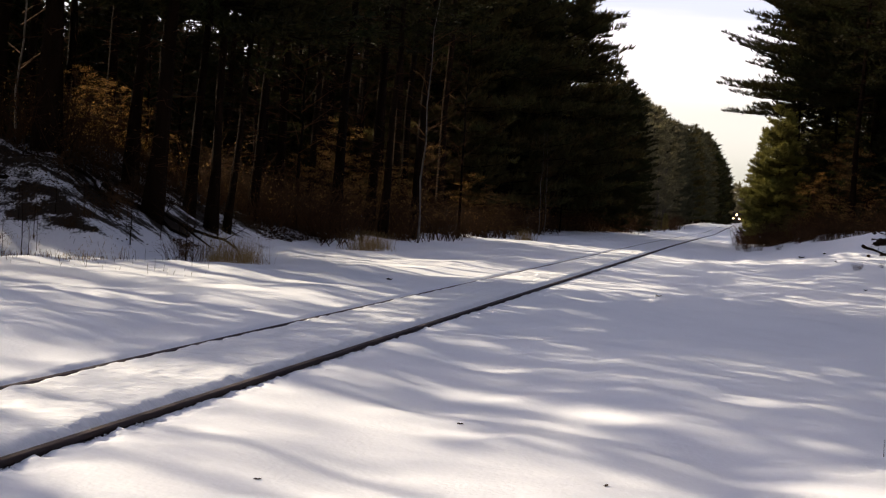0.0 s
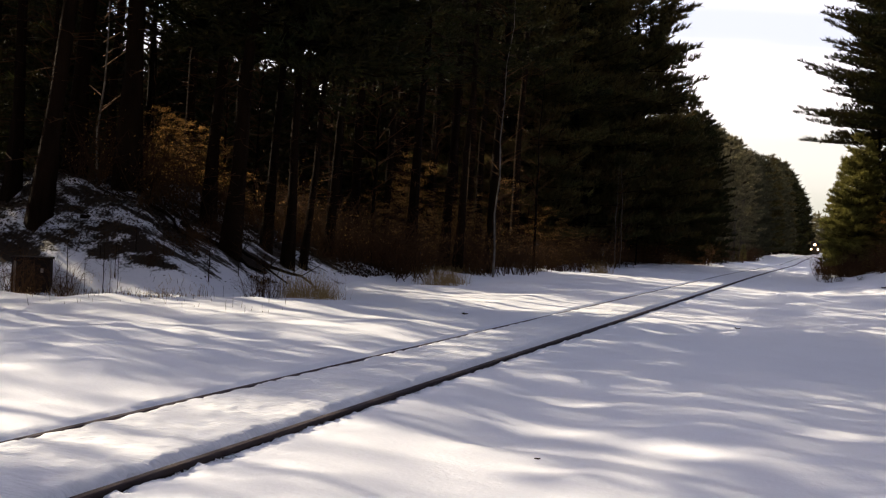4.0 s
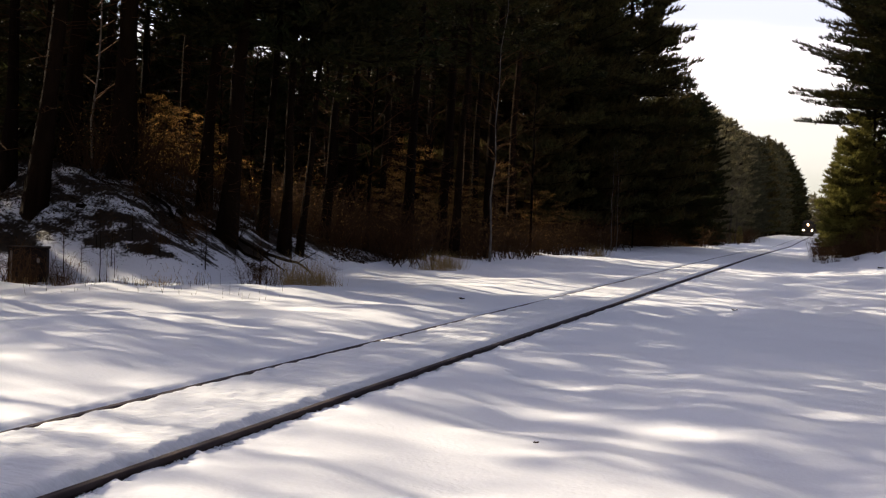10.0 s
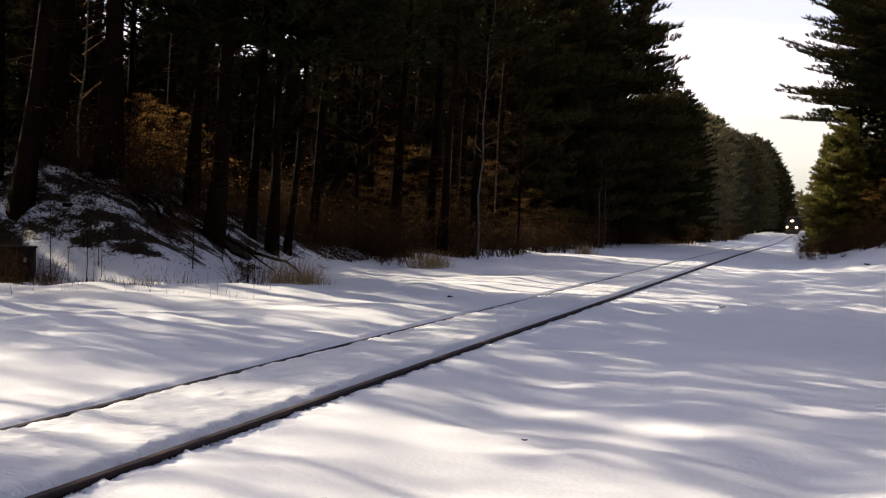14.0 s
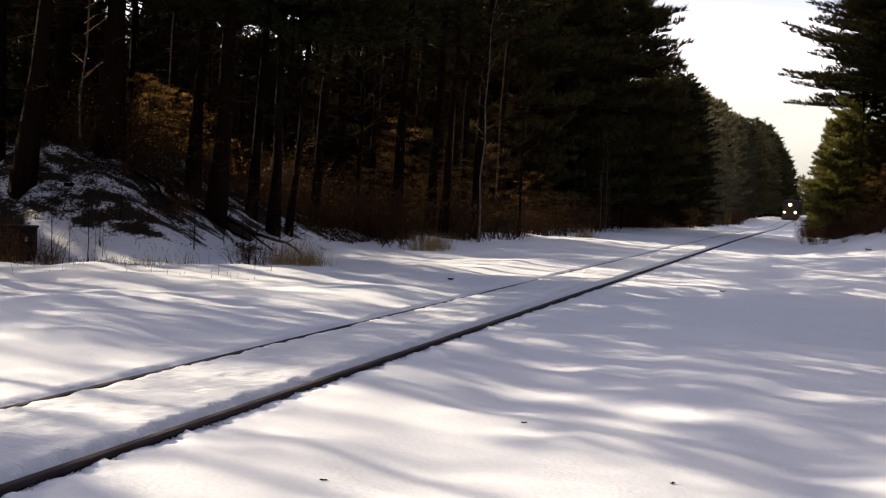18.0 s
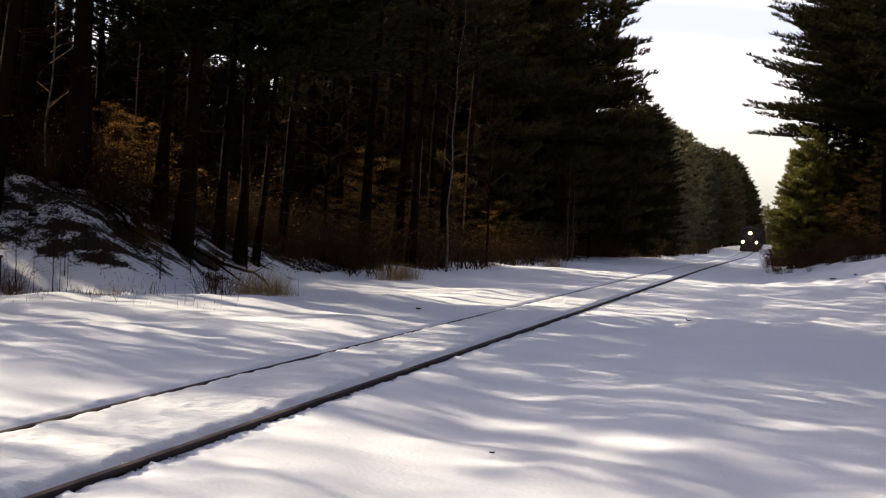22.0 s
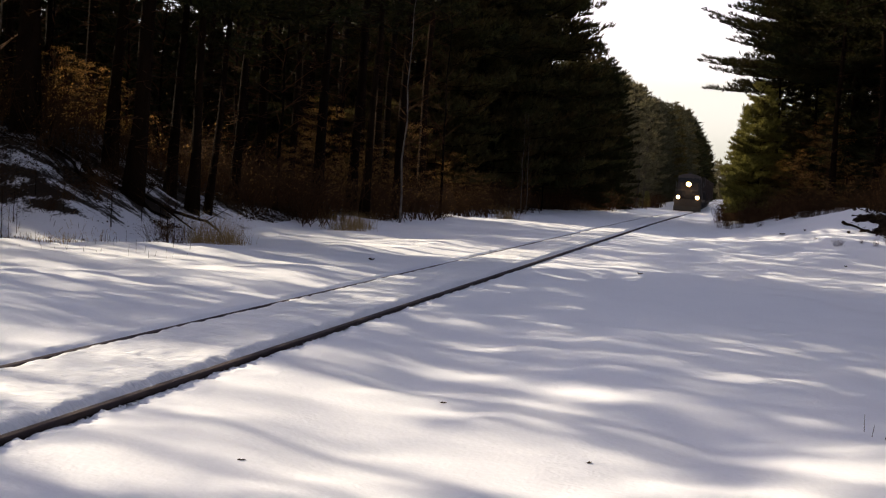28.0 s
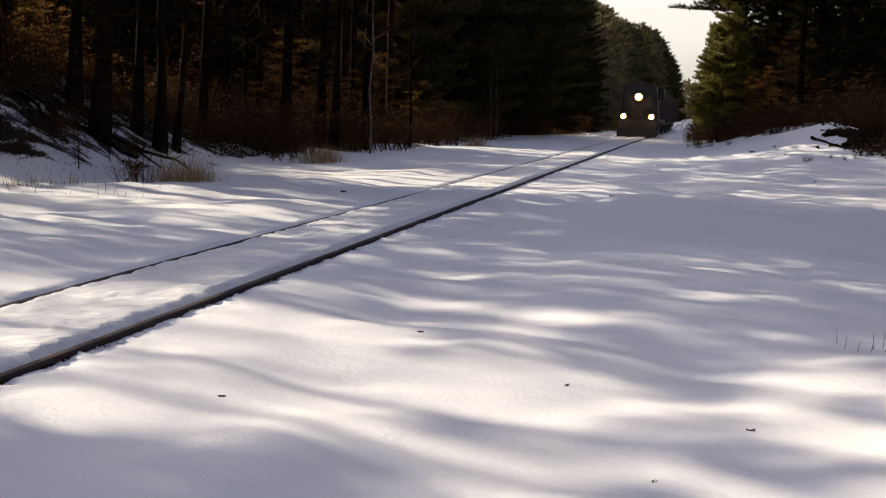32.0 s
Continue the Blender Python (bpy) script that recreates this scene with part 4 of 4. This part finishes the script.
def make_understorey():
    random.seed(7)
    for az, d, s in ((-29.3, 36, 0.34), (-30.3, 37, 0.40), (-28.7, 38, 0.36), (-29.7, 40, 0.42), (-31.2, 38, 0.3), (-27.6, 39, 0.26), (-26.4, 40, 0.22), (-23.3, 41, 0.3), (-12.0, 60, 0.34), (-11.3, 62, 0.30), (-19.1, 46, 0.5), (-18.4, 47, 0.45), (-19.8, 48, 0.4), (-16.4, 52, 0.4)):
        x, y = polar(az, d)
        plant("beech", random.randrange(2), x, y, s)
    for x, y, s in ((4.2, 75, 0.75), (5.0, 78, 0.9), (7.4, 66, 0.45), (5.6, 67, 0.4), (3.2, 77, 0.5), (6.6, 63.5, 0.35), (4.4, 70, 0.3)):
        plant("beech", random.randrange(2), x, y, s)
    for az, d, i in ((-15.0, 47, 1), (-22.5, 40, 0), (-20.6, 42, 0), (-27.2, 44, 0), (-30.4, 43, 0), (-34.8, 36, 0),  (-25.9, 48, 0), (-13.2, 55, 0), (-17.9, 52, 0), (-32.7, 44, 1)):
        x, y = polar(az, d)
        plant("bare", i, x, y, random.uniform(0.8, 1.15))
    for k, (az, d, s) in enumerate(((-18.8, 45.5, 0.62), (-14.8, 51, 0.6), (-17.2, 49, 0.5), (-20.6, 45, 0.4))):
        plant("beech", k % 2, *polar(az, d), s, 80 * k)
    for az, d, s in ((-13.0, 60, 0.45), (-12.0, 63, 0.4)):
        plant("beech", random.randrange(2), *polar(az, d), s)
    for k in range(16):
        x, y = polar(random.uniform(-27.5, -8.5), random.uniform(41, 60))
        if x < wood_front(y) - 0.5:
            plant("beech", random.randrange(2), x, y, random.uniform(0.25, 0.42))
    for az, d in ((-33.0, 28.2), (-31.6, 28.6), (-30.9, 29.5), (-29.7, 28.8), (-28.9, 29.8), (-27.9, 29.4), (-26.4, 30), (-32.4, 29.6), (-25.6, 30.6)):
        plant("bare", 0, *polar(az, d), random.uniform(0.09, 0.17))
    for k in range(18):
        x, y = polar(random.uniform(-15.5, -8.2), random.uniform(54, 80))
        if x < wood_front(y) + 0.6:
            plant("bare", 0, x, y, random.uniform(0.35, 0.75))
    plant("bare", 1, *polar(-9.6, 66), 0.5)
    plant("bare", 1, *polar(-9.35, 67), 0.5)
    for x, y, s in ((-9.9, 127, 0.50), (-9.5, 130, 0.42), (-10.2, 133, 0.6), (-11.2, 146, 0.7), (-11.4, 131, 0.6), (-11.8, 126, 0.75), (-11.2, 153, 0.75), (-11.6, 162, 0.8)):
        plant("pale", random.randrange(2), x, y, s)
    plant("young", 0, -9.9, 141, 0.22)
    plant("young", 1, -10.6, 139, 0.18)
    # thin bare wood that closes the far end of the line
    for k in range(16):
        y = random.uniform(260, 480)
        plant("pale" if k % 3 else "bare", k % 2, float(track(y)) + 4.6 + random.random() * 4, y, random.uniform(0.6, 1.25))
    y = 29
    while y < 104:
        for k in range(4):
            plant("bush", random.randrange(3), wood_front(y) + 0.7 - (1.6 if y < 33 else 0) - random.random() * 3.8, y + random.uniform(-0.6, 0.6), random.uniform(0.6, 1.5))
        y += 1.3 + (y - 30) * 0.025
    for k in range(34):
        y = random.uniform(54, 100)
        x = float(np.interp(y, [50, 60, 70, 100], [8.5, 4.6, 1.2, 0.6])) + random.random() * 3.5
        plant("bush", random.choice((0, 0, 1)), x + 0.6, y, random.uniform(0.5, 1.5))
    for k in range(12):
        plant("bush", 0, random.uniform(-1.3, 1.4), random.uniform(69, 84), random.uniform(0.25, 0.6))
    for k in range(24):
        y = random.uniform(76, 112)
        plant("bush", random.randrange(2), random.uniform(-1.2, 1.4) - 0.012 * (y - 76), y, random.uniform(0.4, 1.5))
    for k in range(26):
        x = random.uniform(6.2, 11.5)
        plant("bush", random.choice((0, 1, 1, 2)), x, 58.5 + random.uniform(-1.5, 6), random.uniform(0.9, 1.7))
    for k in range(16):
        plant("bush", random.randrange(2), random.uniform(0.9, 4.2), random.uniform(67, 84), random.uniform(0.4, 1.2))
    for k in range(44):
        y = random.uniform(98, 175)
        plant("bush", 0, float(track(y)) - 4.6 - random.random() * 2.6, y, random.uniform(0.9, 1.6))
    for k in range(16):
        az, d = random.uniform(-36, -25), random.uniform(28, 34)
        x, y = polar(az, d)
        if not (16.8 < 0.309 * x + 0.951 * y < 20 and x < -14.8):
            plant("bush", 0, x, y, random.uniform(0.3, 0.7))
    for k in range(4):
        az, d = random.uniform(-37, -32.8), random.uniform(30.5, 33)
        x, y = polar(az, d)
        if not 16.8 < 0.309 * x + 0.951 * y < 20:
            plant("bush", 0, x, y, random.uniform(0.8, 1.3))
    for k in range(16):
        az, d = random.uniform(-35.5, -24.5), random.uniform(26.5, 29.5)
        plant(*(("bush", 0) if k % 3 == 0 else ("bare", 0)), *polar(az, d), random.uniform(0.25, 0.6) * (1 if k % 3 == 0 else 0.3))
    # fallen leaves and twigs on the wood's floor
    # laid thick, so that it also darkens the shaded bank
    rs = np.random.RandomState(21)
    n = 190000
    y = rs.uniform(24.5, 56, n)
    x = np.interp(y, [24, 29, 41, 56, 75], [-12.9, -12.9, -13.2, -12.6, -12.2]) - rs.rand(n) ** 1.1 * 12
    h = ground(x, y)
    u, w = 0.9 * x - 0.44 * y, 0.44 * x + 0.9 * y
    dens = 0.75 * vnoise(u * 0.55 + 4, w * 1.2) + 0.75 * vnoise(u * 1.0, w * 2.4 + 5) + 0.28 * vnoise(x * 5, y * 6) + 0.8 * smooth01((h - 0.5) / 1.4) + 0.4 * smooth01((y - 30) / 6)
    keep = (dens > 0.34 - 0.10 * smooth01((h - 0.5) / 0.8) - 0.35 * smooth01((y - 31) / 4)) & (h > 0.16)
    keep |= (rs.rand(n) < 0.018) & (h > 0.22)
    keep &= (y < 42) | (rs.rand(n) < 0.4)
    x, y = x[keep], y[keep]
    z = ground(x, y) + 0.02 + 0.05 * rs.rand(len(x))
    c = np.stack([x, y, z], 1)
    u = rs.normal(size=c.shape) * np.array([1, 1, 0.35])
    u /= np.linalg.norm(u, axis=1)[:, None]
    w = np.cross(u, rs.normal(size=c.shape) * np.array([0.4, 0.4, 1]))
    w /= np.linalg.norm(w, axis=1)[:, None]
    sz = (0.014 + 0.028 * rs.rand(len(x)))[:, None]
    v = np.stack([c - u * sz, c + w * sz * 0.6, c + u * sz, c - w * sz * 0.6], 1).reshape(-1, 3)
    tagged(new("leaf_litter", mesh_of("leaf_litter", v.tolist(), np.arange(len(v)).reshape(-1, 4).tolist(), LITTER)), "dark brown fallen leaves and debris on woodland snow", "leaf litter", kind="stuff")
    for az, d, L, t, r in ((-27.2, 31.6, 2.6, -8, 0.07), (-29.6, 31.6, 2.4, -30, 0.06), (-31.6, 30.8, 2.0, 15, 0.05), (-25.4, 31.8, 1.8, -14, 0.05), (-24.0, 31.6, 2.0, -10, 0.05), (-30.2, 33.0, 2.6, -35, 0.07)):
        x, y = polar(az, d)
        fallen_log(x, y, L, t, r)
    for x, y, L, t, r in ((4.6, 54.3, 1.6, -60, 0.075), (5.2, 53.0, 1.5, -70, 0.085), (5.3, 56.0, 1.3, -20, 0.05), (5.9, 52.8, 1.3, -35, 0.08), (6.6, 53.4, 1.6, 20, 0.07), (6.2, 55.2, 1.4, -70, 0.06), (7.2, 54.0, 1.8, -15, 0.08), (8.0, 53.2, 1.6, 40, 0.06)):
        fallen_log(x, y, L, t, r, 0.55)
    for x, y, sc in ((3.58, 48.5, 0.22), (3.75, 48.7, 0.16), (4.55, 49.5, 0.14), (5.0, 49.1, 0.2), (5.5, 49.8, 0.25), (6.0, 51, 0.3), (6.6, 51.5, 0.5), (7.4, 50.5, 0.5), (6.9, 55, 0.8), (8.0, 54, 0.9), (7.4, 55.5, 0.9), (8.6, 55.5, 1.1), (8.8, 53, 0.9), (9.2, 57, 1.3), (7.9, 57.5, 1.2), (6.9, 58.5, 1.2), (9.8, 55, 1.2)):
        plant("bush", 0, x, y, sc)
    # brush heaped on the far bank
    rs = np.random.RandomState(33)
    n = 26000
    x = rs.uniform(4.2, 11.5, n)
    y = 54.6 - 0.35 * (x - 5) + 1.6 * smooth01((x - 5.8) / 1) + rs.normal(size=n) * (1.0 + 1.2 * smooth01((x - 5.8) / 1))
    keep = 0.7 * vnoise(x * 1.6, y * 1.1) + 0.5 * vnoise(x * 4, y * 3) + 0.35 * (x - 5.6) > -0.02
    x, y = x[keep], y[keep]
    c = np.stack([x, y, ground(x, y) + 0.02 + 0.16 * rs.rand(len(x)) ** 2 * smooth01((x - 5.2) / 1.5)], 1)
    u = rs.normal(size=c.shape) * np.array([1, 1, 0.5])
    u /= np.linalg.norm(u, axis=1)[:, None]
    w = np.cross(u, rs.normal(size=c.shape))
    w /= np.linalg.norm(w, axis=1)[:, None]
    sz = (0.04 + 0.07 * rs.rand(len(x)))[:, None]
    v = np.stack([c - u * sz, c + w * sz * 0.6, c + u * sz, c - w * sz * 0.6], 1).reshape(-1, 3)
    tagged(new("brush_litter", mesh_of("brush_litter", v.tolist(), np.arange(len(v)).reshape(-1, 4).tolist(), LITTER)), "dark heap of dead leaves and brush on snow", "leaf litter", kind="stuff")
    for x, y, L, t in ((-7.25, 25.0, 0.15, 60), (-2.07, 29.15, 0.13, 10), (-2.33, 10.47, 0.05, 20), (-0.9, 8.9, 0.05, 80), (1.83, 54.35, 0.24, 20), (2.76, 55.2, 0.22, 70), (3.3, 40.3, 0.16, 60), (-3.0, 7.6, 0.045, 30), (-0.2, 7.0, 0.04, 50), (0.35, 8.0, 0.05, 0), (3.0, 51, 0.14, 40)):
        ob = thing("fallen_leaf", pose(x, y, gz(x, y) - 0.006, 0, 0, t), "small dark curled dead leaf lying on the snow", "leaf", "leaves on the snow")
        rs = np.random.RandomState(int(abs(x * 100)))
        v, f = [], []
        for k in range(7):
            a = k / 6 - 0.5
            wd = L * (0.08 + 0.24 * math.cos(a * 2.8)) * (0.7 + 0.6 * rs.rand())
            lift = L * (0.06 + 0.35 * a * a + 0.06 * rs.rand())
            v += [(a * L, -wd, lift + 0.14 * L), (a * L + 0.05 * L * rs.normal(), 0, lift), (a * L, wd, lift + 0.22 * L * rs.rand()), (a * L, 0, lift - 0.04 * L)]
        for k in range(6):
            for j in range(4):
                f.append((k * 4 + j, k * 4 + (j + 1) % 4, k * 4 + 4 + (j + 1) % 4, k * 4 + 4 + j))
        child("blade", mesh_of("blade", v, f, LITTER), ob)
    for az, d, s in ((-23.3, 29.6, 0.95), (-22.6, 30.2, 0.5), (-24.0, 29.0, 0.4), (-17.4, 39, 0.8), (-16.9, 40, 0.7), (-10.2, 60, 0.8)):
        x, y = polar(az, d)
        plant("grass", random.randrange(2), x, y, s)
    # thin dry stems
    rs = np.random.RandomState(9)
    segs = []
    for k in range(70):
        az, d = rs.uniform(-37, -24), rs.uniform(23.5, 27.5)
        x, y = polar(az, d)
        z = gz(x, y)
        hh = 0.04 + 0.26 * rs.rand() ** 3
        segs.append(((x, y, z - 0.05), (x + 0.12 * rs.normal() * (hh + 0.1), y, z + hh), 0.005, 0.0025))
    for k in range(170):
        x, y = rs.uniform(-17.5, -12.5), rs.uniform(22.4, 24.7)
        z = gz(x, y)
        hh = 0.03 + 0.12 * rs.rand() ** 2
        segs.append(((x, y, z - 0.05), (x + 0.3 * rs.normal() * hh, y, z + hh), 0.006, 0.003))
    for k in range(9):
        x, y = 1.45 + 0.35 * rs.normal(), 10.9 + 0.15 * rs.normal()
        z = gz(x, y)
        segs.append(((x, y, z - 0.05), (x + 0.05 * rs.normal(), y, z + 0.05 + 0.10 * rs.rand()), 0.004, 0.002))
    v, f = sticks(segs, 3)
    tagged(new("dry_stems", mesh_of("dry_stems", v, f, TWIG)), "thin dry weed stems poking through the snow", "weeds", kind="stuff")
    # tan stubble along the foot of the bank
    segs = []
    for k in range(900):
        x = -12.6 - 6.5 * rs.rand()
        y = 24.6 - 2.6 * rs.rand() ** 1.4 + 0.35 * rs.normal()
        if vnoise(np.array([x * 1.3]), np.array([y * 1.7]))[0] < -0.12:
            continue
        z = gz(x, y)
        hh = 0.03 + 0.16 * rs.rand() ** 2
        segs.append(((x, y, z - 0.04), (x + 0.5 * rs.normal() * hh, y + 0.3 * rs.normal() * hh, z + hh), 0.005, 0.002))
    v, f = sticks(segs, 3)
    tagged(new("dry_stubble", mesh_of("dry_stubble", v, f, DRY_GRASS)), "tan dry grass stubble sticking out of thin snow", "grass", kind="stuff")


def make_box():
    x, y = -16.85, 23.9
    ob = thing("relay_box", pose(x, y, gz(x, y) - 0.10, 0, 0, 30), "dark weathered metal trackside box on the snow", "box")
    part("body", box((-0.40, -0.38, 0), (0.40, 0.38, 0.78), 0.02), BOX_METAL, ob)
    part("lid", box((-0.43, -0.41, 0.78), (0.43, 0.41, 0.83), 0.012), BOX_METAL, ob)
    part("door_strip", box((-0.36, -0.40, 0.04), (-0.31, -0.382, 0.74), 0.004), BOX_PALE, ob, "pale worn upright strip")
    part("latch", box((0.2, -0.40, 0.5), (0.26, -0.382, 0.6), 0.004), BOX_PALE, ob)


# ---- the train ----
def wheelset(parent, y, r=0.5):
    for s in (-1, 1):
        w = part("wheel", joined(rod((s * 0.68, y, r), (s * 0.81, y, r), r, 20), rod((s * 0.66, y, r), (s * 0.69, y, r), r + 0.03, 20)), LOCO_DARK, parent)
    part("axle", rod((-0.68, y, r), (0.68, y, r), 0.09, 10), LOCO_DARK, parent)


def truck(parent, y, n, span):
    t = part("truck", joined(box((-1.05, y - span / 2 - 0.5, 0.38), (-0.86, y + span / 2 + 0.5, 0.72), 0.03), box((0.86, y - span / 2 - 0.5, 0.38), (1.05, y + span / 2 + 0.5, 0.72), 0.03),
                             box((-0.86, y - 0.3, 0.5), (0.86, y + 0.3, 0.85), 0.03)), LOCO_DARK, parent)
    for i in range(n):
        wheelset(t, y - span / 2 + span * i / (n - 1))


def make_loco():
    ob = thing("locomotive", pose(float(track(300)), 300, 0), "dark diesel locomotive with three lit headlamps on the snowy track", "locomotive")
    part("platform", box((-1.52, 0.5, 1.15), (1.52, 20.6, 1.42), 0.03), LOCO_SILL, ob, "side sill with lamp glow put into its ochre")
    part("pilot", box((-1.45, 0.42, 0.30), (1.45, 0.62, 1.42), 0.04), LOCO_BLUE, ob)

    def plow(bm):
        for v in bm.verts:
            if v.co.y < 0.2 and abs(v.co.x) < 2:
                v.co.y += 0.22 * abs(v.co.x) / 1.5 if v.co.z < 0.4 else 0.3
    part("snow_plow", box((-1.5, -0.02, 0.08), (1.5, 0.45, 0.62), 0.02, plow), LOCO_DARK, ob)
    part("coupler", joined(box((-0.12, -0.35, 0.75), (0.12, 0.45, 0.98), 0.03), box((-0.2, -0.42, 0.72), (0.2, -0.2, 1.02), 0.05)), LOCO_DARK, ob)

    def nose_shape(bm):
        for v in bm.verts:
            if v.co.z > 2.5:
                v.co.x *= 0.86
                if v.co.y < 2:
                    v.co.y += 0.28
    part("nose", box((-1.28, 1.1, 1.42), (1.28, 3.0, 3.28), 0.14, nose_shape), LOCO_BLUE, ob)

    def cab_shape(bm):
        for v in bm.verts:
            if v.co.z > 3.5:
                v.co.x *= 0.80
                if v.co.y < 3.5:
                    v.co.y += 0.35
    cab = part("cab", box((-1.53, 2.6, 1.42), (1.53, 5.4, 3.92), 0.10, cab_shape), LOCO_BLUE, ob)

    def roof_arch():
        bm = bmesh.new()
        n = 10
        rows = []
        for y in (2.85, 5.5):
            row = []
            for i in range(n + 1):
                t = -1 + 2 * i / n
                row.append(bm.verts.new((1.36 * t, y, 3.70 + 0.56 * math.sqrt(max(0, 1 - (abs(t) ** 2.1))))))
            rows.append(row)
        for i in range(n):
            bm.faces.new((rows[0][i], rows[0][i + 1], rows[1][i + 1], rows[1][i]))
        bm.faces.new(rows[0][::-1])
        bm.faces.new(rows[1])
        return bm
    part("roof", roof_arch(), LOCO_ROOF, ob, "arched brown cab roof")
    for x0, x1 in ((-1.10, -0.42), (-0.34, 0.34), (0.42, 1.10)):
        bm = box((x0, 2.80, 3.34), (x1, 2.86, 3.80), 0.02)
        for v in bm.verts:
            v.co.y += (v.co.z - 3.34) * 0.14 - 0.085
        part("windshield", bm, GLASS, cab)
    for s in (-1, 1):
        part("side_window", box((s * 1.51 - 0.03, 3.5, 2.75), (s * 1.51 + 0.03, 4.9, 3.35), 0.02), GLASS, cab)
        part("nose_door_panel", box((s * 0.75 - 0.3, 1.085, 1.7), (s * 0.75 + 0.3, 1.12, 2.3), 0.01), LOCO_BLUE, ob)
        d = part("ditch_light", rod((s * 1.05, 0.30, 1.60), (s * 1.05, 0.62, 1.60), 0.19, 20), LOCO_DARK, ob)
        part("halo_disc", rod((s * 1.05, 0.285, 1.60), (s * 1.05, 0.31, 1.60), 0.20, 20), AMBER_HALO, d, "amber glowing disc put in for the lamp's halo")
        part("lamp_lens", rod((s * 1.05, 0.16, 1.60), (s * 1.05, 0.30, 1.60), 0.11, 20, 0.16), LAMP, d, "glowing warm lamp glass")
        for k in range(4):
            part("step", box((s * 1.2 - 0.25, 0.62, 0.35 + 0.27 * k), (s * 1.2 + 0.25, 0.95, 0.40 + 0.27 * k), 0.008), LOCO_DARK, ob)
        part("handrail", joined(rod((s * 1.42, 0.55, 1.42), (s * 1.42, 0.55, 2.45), 0.025), rod((s * 0.35, 0.55, 2.40), (s * 1.42, 0.55, 2.40), 0.025), rod((s * 0.35, 0.55, 1.42), (s * 0.35, 0.55, 2.4), 0.025)), STEEL, ob)
        part("side_rail", rod((s * 1.48, 5.6, 2.4), (s * 1.48, 20.3, 2.4), 0.02), STEEL, ob)
        for k in range(8):
            part("stanchion", rod((s * 1.48, 6 + k * 2.0, 1.42), (s * 1.48, 6 + k * 2.0, 2.4), 0.018), STEEL, ob)
        part("number_board", box((s * 0.95 - 0.28, 2.92, 3.86), (s * 0.95 + 0.28, 2.99, 4.02), 0.01), BOX_PALE, ob)
    h = part("headlight", box((-0.34, 1.0, 2.86), (0.34, 1.5, 3.26), 0.06), LOCO_DARK, ob)
    part("halo_disc", rod((0, 0.985, 3.08), (0, 1.01, 3.08), 0.27, 20), AMBER_HALO, h, "amber glowing disc put in for the lamp's halo")
    for s in (-1, 1):
        part("lamp_lens", rod((s * 0.09, 0.84, 3.08), (s * 0.09, 1.0, 3.08), 0.12, 20, 0.15), LAMP, h, "glowing warm lamp glass")
    part("hood", box((-0.95, 5.4, 1.42), (0.95, 19.6, 3.95), 0.10), LOCO_BLUE, ob)
    part("radiator", box((-1.45, 16.4, 3.1), (1.45, 19.4, 4.15), 0.08), LOCO_BLUE, ob)
    part("exhaust", box((-0.25, 10.5, 3.9), (0.25, 11.5, 4.2), 0.04), LOCO_DARK, ob)
    part("horn", joined(rod((0.1, 4.6, 4.2), (0.1, 4.1, 4.35), 0.05, 8, 0.11), rod((-0.1, 4.6, 4.2), (-0.1, 4.0, 4.35), 0.05, 8, 0.11)), STEEL, ob)
    part("fuel_tank", box((-1.3, 7.6, 0.35), (1.3, 12.8, 1.15), 0.12), LOCO_DARK, ob)
    truck(ob, 4.4, 3, 3.6)
    truck(ob, 16.4, 3, 3.6)
    return ob


def make_car():
    ob = thing("freight_car", pose(float(track(330)), 330, 0), "dull dark covered freight car coupled in the train", "freight car", "cars of the train")
    part("body", box((-1.5, 0.5, 1.15), (1.5, 15.2, 4.1), 0.12), CAR_PAINT, ob)
    part("roof_walk", box((-0.5, 0.6, 4.1), (0.5, 15.1, 4.22), 0.03), CAR_PAINT, ob)
    part("underframe", box((-1.2, 0.1, 0.85), (1.2, 15.6, 1.15), 0.04), LOCO_DARK, ob)
    for s in (-1, 1):
        for k in range(10):
            part("rib", box((s * 1.53 - 0.05, 1.0 + 1.5 * k, 1.2), (s * 1.53 + 0.05, 1.12 + 1.5 * k, 4.0), 0.01), CAR_PAINT, ob)
    part("coupler", joined(box((-0.12, -0.3, 0.75), (0.12, 0.2, 0.98), 0.03), box((-0.12, 15.5, 0.75), (0.12, 15.9, 0.98), 0.03)), LOCO_DARK, ob)
    truck(ob, 2.6, 2, 1.75)
    truck(ob, 13.0, 2, 1.75)
    return ob


make_ground()
make_rails()
make_crumbs()
prototypes()
make_woods()
make_understorey()
make_box()
LOCO = make_loco()
CARS = [make_car()]
for _k in range(3):
    CARS.append(copy_thing(CARS[0], pose(0, 350 + 20 * _k, 0)))


def nose_y(t):
    """How far up the line the train's front is at t seconds."""
    return 97.0 + 11.4 * (32.0 - t)


def motions():
    for ob, back in [(LOCO, 0.0)] + [(c, 21.4 + 16.0 * i) for i, c in enumerate(CARS)]:
        rows = []
        for k in range(33):
            y = nose_y(k) + back
            za, zb = float(grade(y + 3)), float(grade(y + 14))
            rows.append((float(k), pose(float(track(y + 2)), y, za - 3 * (zb - za) / 11 - 0.03, math.degrees((zb - za) / 11), 0, 0.378 if y > 96 else 0.0)))
        walk(ob, rows)


motions()
